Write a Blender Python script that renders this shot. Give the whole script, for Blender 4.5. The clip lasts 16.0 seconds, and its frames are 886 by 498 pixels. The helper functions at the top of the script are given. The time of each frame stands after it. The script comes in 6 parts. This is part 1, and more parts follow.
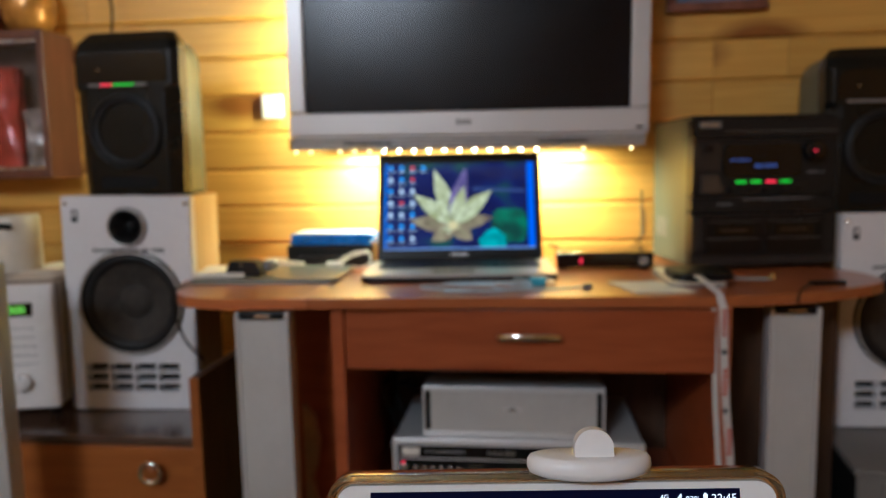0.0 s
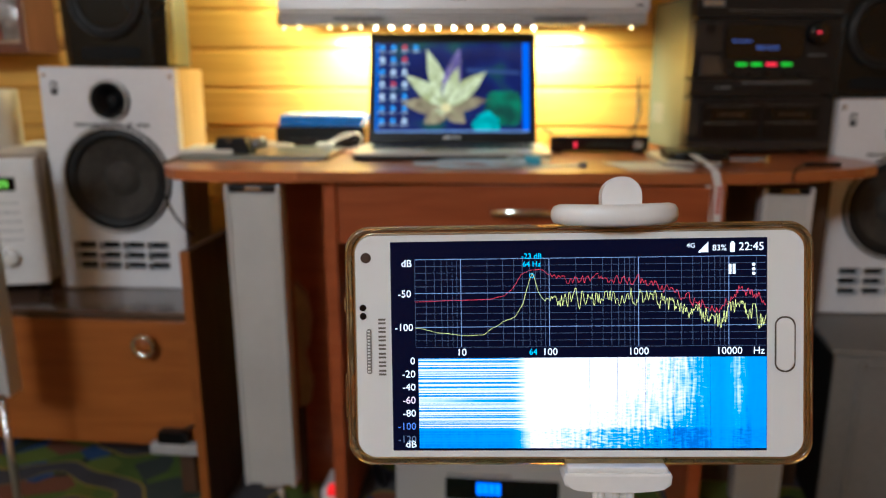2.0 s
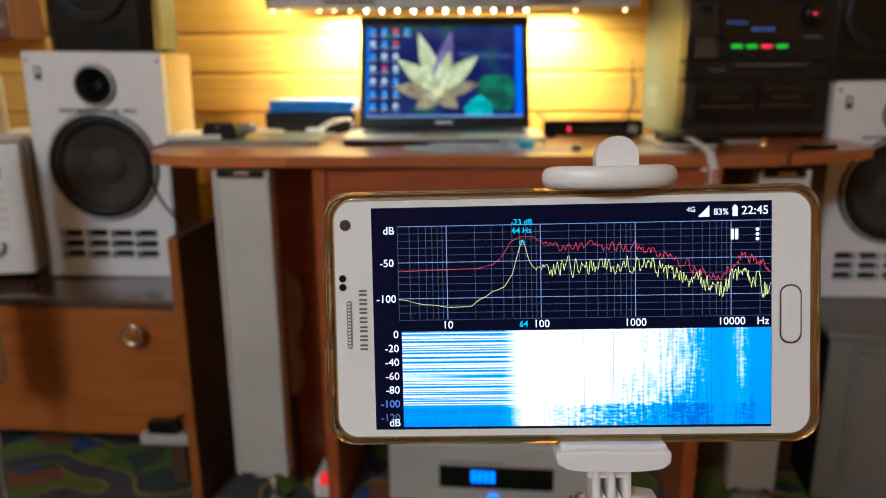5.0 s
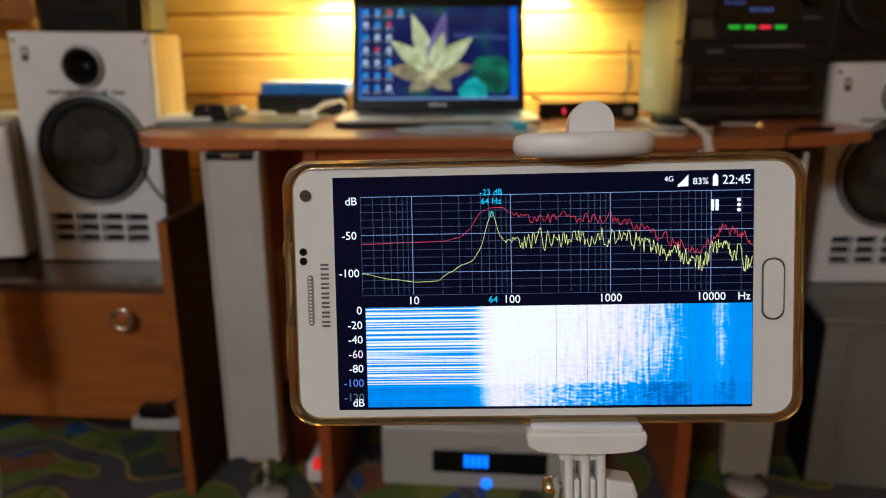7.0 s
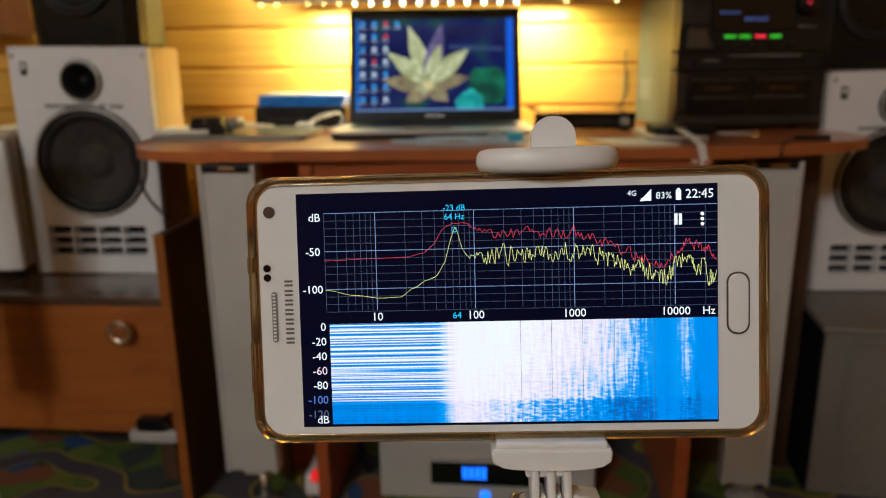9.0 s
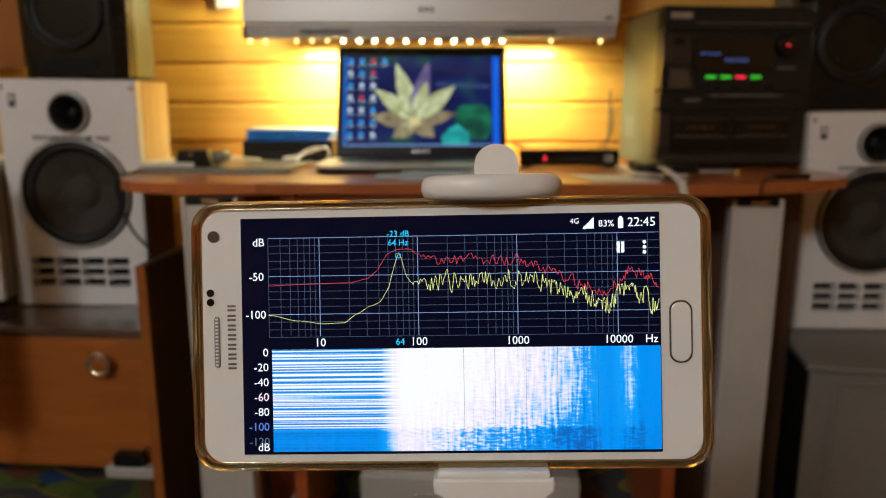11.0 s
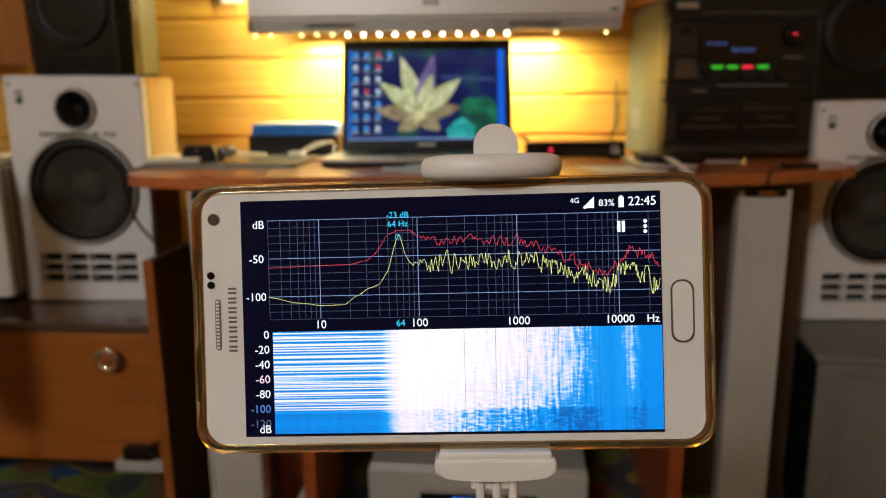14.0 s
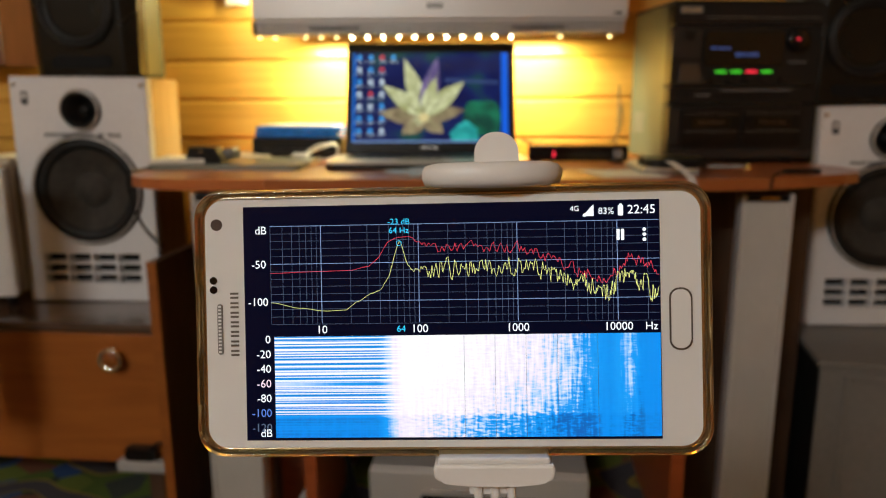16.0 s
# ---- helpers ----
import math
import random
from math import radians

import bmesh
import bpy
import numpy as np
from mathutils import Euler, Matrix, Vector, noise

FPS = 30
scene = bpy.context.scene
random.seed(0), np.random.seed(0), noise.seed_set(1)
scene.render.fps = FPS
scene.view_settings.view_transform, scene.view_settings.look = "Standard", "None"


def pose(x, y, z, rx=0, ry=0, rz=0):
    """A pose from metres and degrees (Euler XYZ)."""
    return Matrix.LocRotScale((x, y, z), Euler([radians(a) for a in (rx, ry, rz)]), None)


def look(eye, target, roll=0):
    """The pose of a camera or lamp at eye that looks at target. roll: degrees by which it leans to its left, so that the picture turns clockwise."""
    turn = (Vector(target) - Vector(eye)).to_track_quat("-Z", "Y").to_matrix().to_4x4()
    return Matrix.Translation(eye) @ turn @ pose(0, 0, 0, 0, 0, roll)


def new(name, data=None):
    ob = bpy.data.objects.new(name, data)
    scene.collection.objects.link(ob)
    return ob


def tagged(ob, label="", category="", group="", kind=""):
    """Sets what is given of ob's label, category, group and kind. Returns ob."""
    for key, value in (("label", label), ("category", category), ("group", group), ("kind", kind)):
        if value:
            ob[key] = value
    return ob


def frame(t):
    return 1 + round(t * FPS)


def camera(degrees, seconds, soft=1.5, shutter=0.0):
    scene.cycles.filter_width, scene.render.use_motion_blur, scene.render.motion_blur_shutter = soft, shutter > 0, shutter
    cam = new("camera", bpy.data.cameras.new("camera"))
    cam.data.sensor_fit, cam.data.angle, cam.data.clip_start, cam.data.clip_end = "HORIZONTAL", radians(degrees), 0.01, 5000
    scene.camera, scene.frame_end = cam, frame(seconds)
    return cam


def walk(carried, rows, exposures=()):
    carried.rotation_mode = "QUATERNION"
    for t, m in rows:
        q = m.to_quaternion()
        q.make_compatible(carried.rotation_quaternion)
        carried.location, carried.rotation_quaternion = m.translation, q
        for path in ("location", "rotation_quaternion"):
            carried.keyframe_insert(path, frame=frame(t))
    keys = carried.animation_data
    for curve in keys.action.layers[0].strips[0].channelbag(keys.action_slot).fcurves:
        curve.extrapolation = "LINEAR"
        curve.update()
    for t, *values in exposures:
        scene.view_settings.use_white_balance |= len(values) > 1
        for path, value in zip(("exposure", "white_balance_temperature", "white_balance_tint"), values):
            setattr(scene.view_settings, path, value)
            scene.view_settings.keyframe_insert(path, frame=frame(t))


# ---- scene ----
cam = camera(63.8, 16.0, soft=1.1)
EXPOSURES = [(0, 0.15, 5150, 7), (1.5, 0.34, 5250, 4), (3.5, 0.42, 5350, 4), (6, 0.27, 5450, 4), (7.5, -0.07, 5800, 3), (9, -0.07, 5950, 4), (11.5, 0.04, 6120, 5), (16, 0.06, 6300, 6)]
PATH = [
    (0, (0.1359, 0.095, 0.8694), (-0.0953, 2.0684, 0.641), -1.13),
    (0.5, (0.1137, 0.0966, 0.8429), (-0.1167, 2.0544, 0.5048), -1.34),
    (1, (0.1129, 0.0573, 0.8261), (-0.0816, 2.0092, 0.4359), 0.77),
    (1.5, (0.1064, 0.0779, 0.8094), (-0.105, 2.0034, 0.3116), 0.16),
    (2, (0.1203, 0.0944, 0.8035), (-0.0659, 2.031, 0.3399), -0.11),
    (2.5, (0.116, 0.0965, 0.7994), (-0.06, 2.0376, 0.351), -0.2),
    (3, (0.1144, 0.0978, 0.7994), (-0.0469, 2.0416, 0.3573), -0.11),
    (3.5, (0.1166, 0.1022, 0.7973), (-0.0318, 2.0426, 0.336), -0.35),
    (6, (0.1267, 0.1135, 0.7898), (-0.0555, 2.0411, 0.2887), -0.31),
    (6.5, (0.1298, 0.1178, 0.7886), (-0.0474, 2.0418, 0.2724), -0.37),
    (7, (0.1331, 0.1205, 0.7831), (-0.0354, 2.0429, 0.2576), -0.3),
    (7.5, (0.1388, 0.1253, 0.78), (-0.0218, 2.0462, 0.2466), -0.14),
    (8, (0.1419, 0.1285, 0.7812), (-0.0241, 2.0469, 0.2406), -0.43),
    (8.5, (0.1415, 0.1249, 0.7826), (-0.0422, 2.0452, 0.2548), -0.74),
    (9, (0.1469, 0.1227, 0.7848), (-0.0345, 2.051, 0.286), -0.73),
    (11.5, (0.1651, 0.1236, 0.7792), (0.0033, 2.0779, 0.3857), -0.02),
    (12, (0.1659, 0.1242, 0.7766), (0.0008, 2.0745, 0.3653), -0.26),
    (12.5, (0.1656, 0.1241, 0.775), (-0.0086, 2.0722, 0.357), -0.35),
    (13, (0.1654, 0.1248, 0.7776), (-0.0098, 2.0727, 0.3592), -0.63),
    (13.5, (0.1664, 0.1236, 0.7771), (-0.011, 2.0717, 0.3608), -0.7),
    (14, (0.1662, 0.123, 0.7763), (-0.0186, 2.0716, 0.3656), -0.62),
    (14.5, (0.1662, 0.1238, 0.7777), (-0.0205, 2.0729, 0.3702), -0.59),
    (15, (0.1672, 0.1228, 0.7775), (-0.0238, 2.0723, 0.3734), -0.69),
    (15.5, (0.1676, 0.123, 0.7778), (-0.0229, 2.0728, 0.3753), -0.54),
    (16, (0.1672, 0.1214, 0.7783), (-0.026, 2.0703, 0.3728), -0.3),
]
walk(cam, [(t, look(eye, target, roll)) for t, eye, target, roll in PATH], EXPOSURES)
cam.data.dof.use_dof = True
cam.data.dof.focus_distance = 0.25
cam.data.dof.aperture_fstop = 11.5

# ---- light ----
world = bpy.data.worlds.new("night")
scene.world = world
world.use_nodes = True
world.node_tree.nodes["Background"].inputs[0].default_value = (0.02, 0.02, 0.03, 1)
world.node_tree.nodes["Background"].inputs[1].default_value = 0.2


def area_lamp(name, eye, target, size_x, size_y, watts, colour):
    data = bpy.data.lights.new(name, "AREA")
    data.shape, data.size, data.size_y = "RECTANGLE", size_x, size_y
    data.energy, data.color = watts, colour
    ob = new(name, data)
    ob.matrix_world = look(eye, target)
    return ob


area_lamp("led_strip_light", (-0.01, 1.676, 0.890), (-0.01, 1.706, 0.79), 0.56, 0.012, 7.8, (1.0, 0.93, 0.51))
# Added fill without a visible source; brightens the boards left of the television.
area_lamp("left_wall_fill_light", (-0.335, 1.668, 1.10), (-0.50, 1.74, 1.09), 0.012, 0.28, 2.0, (1.0, 0.88, 0.45))
area_lamp("wall_lamp_light", (-0.9, -2.05, 2.15), (-0.25, 1.5, 0.75), 0.8, 0.5, 47.0, (1.0, 0.975, 0.93))


# ---- materials ----
def nodes_of(name):
    m = bpy.data.materials.new(name)
    m.use_nodes = True
    return m, m.node_tree.nodes, m.node_tree.links, m.node_tree.nodes["Principled BSDF"]


def mat(name, col, rough=0.5, metal=0.0, var=0.12, scale=40.0, bump=0.0, stretch=(1, 1, 1), coat=0.0, stain=0.1, spec=0.5):
    m, n, l, b = nodes_of(name)
    tc = n.new("ShaderNodeTexCoord")
    mp = n.new("ShaderNodeMapping")
    mp.inputs["Scale"].default_value = stretch
    l.new(tc.outputs["Object"], mp.inputs[0])
    fine = n.new("ShaderNodeTexNoise")
    fine.inputs["Scale"].default_value, fine.inputs["Detail"].default_value = scale, 5
    l.new(mp.outputs[0], fine.inputs["Vector"])
    big = n.new("ShaderNodeTexNoise")
    big.inputs["Scale"].default_value, big.inputs["Detail"].default_value = 5.0, 3
    l.new(tc.outputs["Object"], big.inputs["Vector"])
    r = n.new("ShaderNodeValToRGB")
    r.color_ramp.elements[0].position, r.color_ramp.elements[1].position = 0.3, 0.7
    r.color_ramp.elements[0].color = (*[c * (1 - var) for c in col], 1)
    r.color_ramp.elements[1].color = (*[min(1, c * (1 + var)) for c in col], 1)
    l.new(fine.outputs[0], r.inputs[0])
    r2 = n.new("ShaderNodeValToRGB")
    r2.color_ramp.elements[0].position, r2.color_ramp.elements[1].position = 0.35, 0.6
    r2.color_ramp.elements[0].color = (1 - stain, 1 - stain, 1 - stain, 1)
    l.new(big.outputs[0], r2.inputs[0])
    mx = n.new("ShaderNodeMix")
    mx.data_type, mx.blend_type = "RGBA", "MULTIPLY"
    mx.inputs[0].default_value = 1.0
    l.new(r.outputs[0], mx.inputs[6])
    l.new(r2.outputs[0], mx.inputs[7])
    l.new(mx.outputs[2], b.inputs["Base Color"])
    rr = n.new("ShaderNodeMapRange")
    rr.inputs[3].default_value, rr.inputs[4].default_value = max(0.02, rough - 0.08), min(1, rough + 0.08)
    l.new(big.outputs[0], rr.inputs[0])
    l.new(rr.outputs[0], b.inputs["Roughness"])
    b.inputs["Metallic"].default_value = metal
    b.inputs["Specular IOR Level"].default_value = spec
    b.inputs["Coat Weight"].default_value = coat
    b.inputs["Coat Roughness"].default_value = 0.15
    if bump:
        bp = n.new("ShaderNodeBump")
        bp.inputs["Strength"].default_value, bp.inputs["Distance"].default_value = bump, 0.002
        l.new(fine.outputs[0], bp.inputs["Height"])
        l.new(bp.outputs[0], b.inputs["Normal"])
    return m


def emit(name, col, power):
    m, n, l, b = nodes_of(name)
    b.inputs["Base Color"].default_value = (*[c * 0.3 for c in col], 1)
    b.inputs["Emission Color"].default_value = (*col, 1)
    b.inputs["Emission Strength"].default_value = power
    b.inputs["Roughness"].default_value = 0.4
    b.inputs["Specular IOR Level"].default_value = 0.15
    return m


def glass(name, col=(0.9, 0.95, 1.0), rough=0.03, ior=1.45):
    m, n, l, b = nodes_of(name)
    b.inputs["Base Color"].default_value = (*col, 1)
    b.inputs["Transmission Weight"].default_value = 1.0
    b.inputs["Roughness"].default_value, b.inputs["IOR"].default_value = rough, ior
    return m


def pine(name, light, dark, knots=True, rough=0.38, stretch=(1.2, 10, 22), coat=0.25):
    """Varnished pine or veneer with grain along x, knots and board to board variation."""
    m, n, l, b = nodes_of(name)
    tc, info = n.new("ShaderNodeTexCoord"), n.new("ShaderNodeObjectInfo")
    off = n.new("ShaderNodeVectorMath")
    off.operation = "SCALE"
    comb = n.new("ShaderNodeCombineXYZ")
    for k in range(3):
        l.new(info.outputs["Random"], comb.inputs[k])
    l.new(comb.outputs[0], off.inputs[0])
    off.inputs["Scale"].default_value = 17.0
    add = n.new("ShaderNodeVectorMath")
    l.new(tc.outputs["Object"], add.inputs[0])
    l.new(off.outputs[0], add.inputs[1])
    mp = n.new("ShaderNodeMapping")
    mp.inputs["Scale"].default_value = stretch
    l.new(add.outputs[0], mp.inputs[0])
    grain = n.new("ShaderNodeTexNoise")
    grain.inputs["Scale"].default_value, grain.inputs["Detail"].default_value, grain.inputs["Distortion"].default_value = 3.0, 6, 0.7
    l.new(mp.outputs[0], grain.inputs["Vector"])
    ramp = n.new("ShaderNodeValToRGB")
    e = ramp.color_ramp.elements
    e[0].position, e[1].position = 0.3, 0.66
    e[0].color, e[1].color = (*dark, 1), (*light, 1)
    l.new(grain.outputs[0], ramp.inputs[0])
    tone = n.new("ShaderNodeHueSaturation")
    val = n.new("ShaderNodeMapRange")
    val.inputs[3].default_value, val.inputs[4].default_value = 0.84, 1.12
    l.new(info.outputs["Random"], val.inputs[0])
    l.new(val.outputs[0], tone.inputs["Value"])
    l.new(ramp.outputs[0], tone.inputs["Color"])
    last = tone.outputs[0]
    if knots:
        mk = n.new("ShaderNodeMapping")
        mk.inputs["Scale"].default_value = (2.6, 4.0, 6.5)
        l.new(add.outputs[0], mk.inputs[0])
        vor = n.new("ShaderNodeTexVoronoi")
        vor.inputs["Scale"].default_value = 1.0
        l.new(mk.outputs[0], vor.inputs["Vector"])
        kr = n.new("ShaderNodeValToRGB")
        kr.color_ramp.elements[0].position, kr.color_ramp.elements[1].position = 0.14, 0.30
        kr.color_ramp.elements[0].color = (0.30, 0.14, 0.07, 1)
        l.new(vor.outputs["Distance"], kr.inputs[0])
        mx = n.new("ShaderNodeMix")
        mx.data_type, mx.blend_type = "RGBA", "MULTIPLY"
        mx.inputs[0].default_value = 0.85
        l.new(last, mx.inputs[6])
        l.new(kr.outputs[0], mx.inputs[7])
        last = mx.outputs[2]
    l.new(last, b.inputs["Base Color"])
    b.inputs["Roughness"].default_value = rough
    b.inputs["Coat Weight"].default_value, b.inputs["Coat Roughness"].default_value = coat, 0.22
    bp = n.new("ShaderNodeBump")
    bp.inputs["Strength"].default_value, bp.inputs["Distance"].default_value = 0.15, 0.001
    l.new(grain.outputs[0], bp.inputs["Height"])
    l.new(bp.outputs[0], b.inputs["Normal"])
    return m


def grille_mat(name, col, rough=0.5, metal=0.5):
    """Fine woven or perforated mesh."""
    m = mat(name, col, rough, metal, 0.2, 900, 0.6, stain=0.12)
    return m


PINE = pine("varnished_pine", (0.78, 0.44, 0.085), (0.66, 0.34, 0.055))
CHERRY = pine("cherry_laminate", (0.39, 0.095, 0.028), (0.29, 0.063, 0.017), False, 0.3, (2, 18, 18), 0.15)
# Tabletop mix: paler and glossier than the sides and drawer.
CHERRY_TOP = pine("cherry_laminate_pale", (0.48, 0.15, 0.045), (0.38, 0.105, 0.03), False, 0.28, (2, 18, 18), 0.4)
ALDER = pine("alder_veneer", (0.34, 0.105, 0.017), (0.26, 0.075, 0.011), False, 0.42, (1.5, 14, 14), 0.08)
OAK_LIGHT = pine("light_oak_foil", (0.60, 0.42, 0.20), (0.50, 0.33, 0.14), False, 0.45, (14, 14, 1.5), 0.1)
GLOSSTOP = pine("dark_polished_top", (0.13, 0.075, 0.05), (0.08, 0.045, 0.03), False, 0.22, (2, 14, 14), 0.7)
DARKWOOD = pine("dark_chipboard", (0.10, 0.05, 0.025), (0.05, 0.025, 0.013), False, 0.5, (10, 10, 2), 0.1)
BROWN = pine("brown_frame_wood", (0.20, 0.075, 0.04), (0.13, 0.045, 0.022), False, 0.4, (12, 12, 2), 0.2)
PLASTER = mat("ceiling_paint", (0.72, 0.68, 0.60), 0.8, var=0.04)
FLOORWOOD = pine("floor_laminate", (0.30, 0.16, 0.07), (0.2, 0.1, 0.04), False, 0.4, (1.5, 20, 20))
WHITE_SPK = mat("white_speaker_paint", (0.77, 0.75, 0.75), 0.42, var=0.03, scale=160, bump=0.08, stain=0.05)
WHITE_PLASTIC = mat("white_plastic", (0.78, 0.76, 0.74), 0.38, var=0.03, scale=90, stain=0.05)
CREAM = mat("cream_plastic", (0.70, 0.64, 0.52), 0.4, var=0.04, stain=0.06)
SILVER = mat("silver_paint", (0.64, 0.625, 0.61), 0.34, 0.35, 0.04, 300, 0.05, stain=0.05)
SILVER_DARK = mat("silver_groove", (0.22, 0.21, 0.2), 0.4, 0.5, 0.05)
ALU = mat("brushed_aluminium", (0.70, 0.69, 0.68), 0.28, 0.9, 0.06, 60, 0.1, (1, 30, 30), stain=0.05)
SILVER_BRIGHT = mat("satin_silver_plate", (0.74, 0.73, 0.72), 0.36, 0.35, 0.04, 200, 0.04, stain=0.05)
RING = mat("polished_ring", (0.85, 0.84, 0.82), 0.3, 0.6, 0.03, stain=0.04)
PALEGREY = mat("pale_grey_plastic", (0.42, 0.41, 0.40), 0.5, var=0.06)
CHEEK = mat("moulded_gloss_black", (0.007, 0.008, 0.0075), 0.27, 0.0, 0.2, 60, spec=0.3)
STEREO_GREY = mat("dark_grey_fascia", (0.03, 0.03, 0.032), 0.25, 0.2, 0.1)
CHROME = mat("chrome", (0.86, 0.85, 0.83), 0.1, 1.0, 0.02, stain=0.03)
GOLD = mat("brass", (0.75, 0.55, 0.22), 0.22, 1.0, 0.04)
GREYMESH = grille_mat("grey_speaker_mesh", (0.60, 0.58, 0.55), 0.45, 0.25)
GREYMETAL = mat("grey_painted_metal", (0.135, 0.155, 0.115), 0.42, 0.2, 0.05, 200, stain=0.12)
BLACK = mat("black_plastic", (0.005, 0.005, 0.0055), 0.36, var=0.25, scale=120, stain=0.2, spec=0.3)
BLACK_GLOSS = mat("black_gloss", (0.006, 0.006, 0.007), 0.1, var=0.2, stain=0.2, coat=0.15, spec=0.4)
BLACK_MATT = mat("black_matt", (0.006, 0.006, 0.006), 0.7, var=0.3, scale=200, bump=0.2, spec=0.2)
RUBBER = mat("rubber_surround", (0.010, 0.010, 0.010), 0.5, var=0.2, scale=90, spec=0.35)
CONE = mat("paper_cone", (0.042, 0.035, 0.028), 0.85, var=0.25, scale=60, bump=0.3)
CHARCOAL = mat("charcoal_plastic", (0.015, 0.015, 0.0155), 0.32, 0.0, 0.15, 150, spec=0.25)
GREY = mat("grey_plastic", (0.23, 0.22, 0.21), 0.4, 0.1, 0.1)
TV_SCREEN = mat("lcd_matt_screen", (0.005, 0.005, 0.006), 0.24, var=0.1, stain=0.05, spec=0.28)
CABGREY = mat("grey_cabinet_paint", (0.20, 0.185, 0.17), 0.45, var=0.06, scale=80, stain=0.1)
PAPER = mat("paper", (0.80, 0.76, 0.66), 0.8, var=0.04, scale=70, stain=0.06)
BLUE = mat("blue_plastic_sleeve", (0.015, 0.20, 0.75), 0.25, var=0.2, coat=0.4)
CABLE_BLUE = mat("pale_blue_cable", (0.50, 0.66, 0.76), 0.45, var=0.05)
USB_BLUE = mat("usb_blue", (0.05, 0.42, 0.62), 0.4, var=0.08)
STRAP = mat("white_webbing", (0.66, 0.62, 0.58), 0.85, var=0.1, scale=600, bump=0.5)
RED = mat("red_print", (0.55, 0.06, 0.03), 0.7, var=0.1)
PRINT = mat("dark_print", (0.04, 0.04, 0.045), 0.6, var=0.1)
PRINT_GREY = mat("grey_print", (0.30, 0.30, 0.31), 0.5, var=0.1)
PHONE_WHITE = mat("phone_white_glass", (0.80, 0.80, 0.79), 0.16, var=0.02, stain=0.03, coat=0.5)
AMBER = mat("amber_foil", (0.6, 0.28, 0.05), 0.25, 0.3, 0.4, 30, 0.4)
FOIL = mat("crumpled_foil", (0.42, 0.34, 0.28), 0.18, 0.6, 0.6, 45, 1.0, stain=0.5)
REDPACK = mat("red_wrapper", (0.40, 0.04, 0.02), 0.25, 0.1, 0.4, 40, 0.6, stain=0.4)
TAN = mat("tan_wood", (0.50, 0.32, 0.15), 0.5, var=0.15)

LED_WARM = emit("warm_led", (1.0, 0.82, 0.45), 34.0)
LED_DIM = emit("dim_warm_led", (1.0, 0.74, 0.28), 9.0)
LED_OFF = mat("unlit_led", (0.6, 0.5, 0.25), 0.3)
E_GREEN = emit("green_led", (0.10, 0.85, 0.04), 0.65)
E_RED = emit("red_led", (1.0, 0.03, 0.06), 1.1)
E_DIGIT = emit("vfd_green", (0.35, 1.0, 0.10), 0.8)
E_BLUE = emit("blue_display", (0.02, 0.16, 1.0), 2.0)
E_VFD = emit("dim_blue_display", (0.15, 0.25, 0.75), 0.22)
E_WHITE = emit("screen_white", (0.95, 0.97, 1.0), 1.0)
E_CYAN = emit("screen_cyan", (0.05, 0.62, 1.0), 0.9)
E_GRID = emit("screen_grid", (0.20, 0.28, 0.46), 0.34)
E_GRID2 = emit("screen_grid_bright", (0.38, 0.55, 0.95), 0.6)
E_CURVE_R = emit("screen_red", (0.95, 0.06, 0.10), 0.85)
E_CURVE_Y = emit("screen_yellow", (0.88, 0.90, 0.28), 0.95)
E_DARK = emit("screen_dark", (0.0015, 0.0022, 0.010), 1.0)
E_LAB_DIM = emit("screen_label_blue", (0.15, 0.3, 0.9), 0.6)
E_LAB_PINK = emit("screen_label_pink", (1.0, 0.75, 0.85), 0.9)


def case_mat():
    m, n, l, b = nodes_of("clear_yellowed_silicone")
    b.inputs["Base Color"].default_value = (0.90, 0.70, 0.36, 1)
    b.inputs["Transmission Weight"].default_value = 0.97
    b.inputs["Roughness"].default_value, b.inputs["IOR"].default_value = 0.07, 1.45
    b.inputs["Coat Weight"].default_value = 0.6
    return m


CASE = case_mat()
CLEAR = glass("clear_plastic")


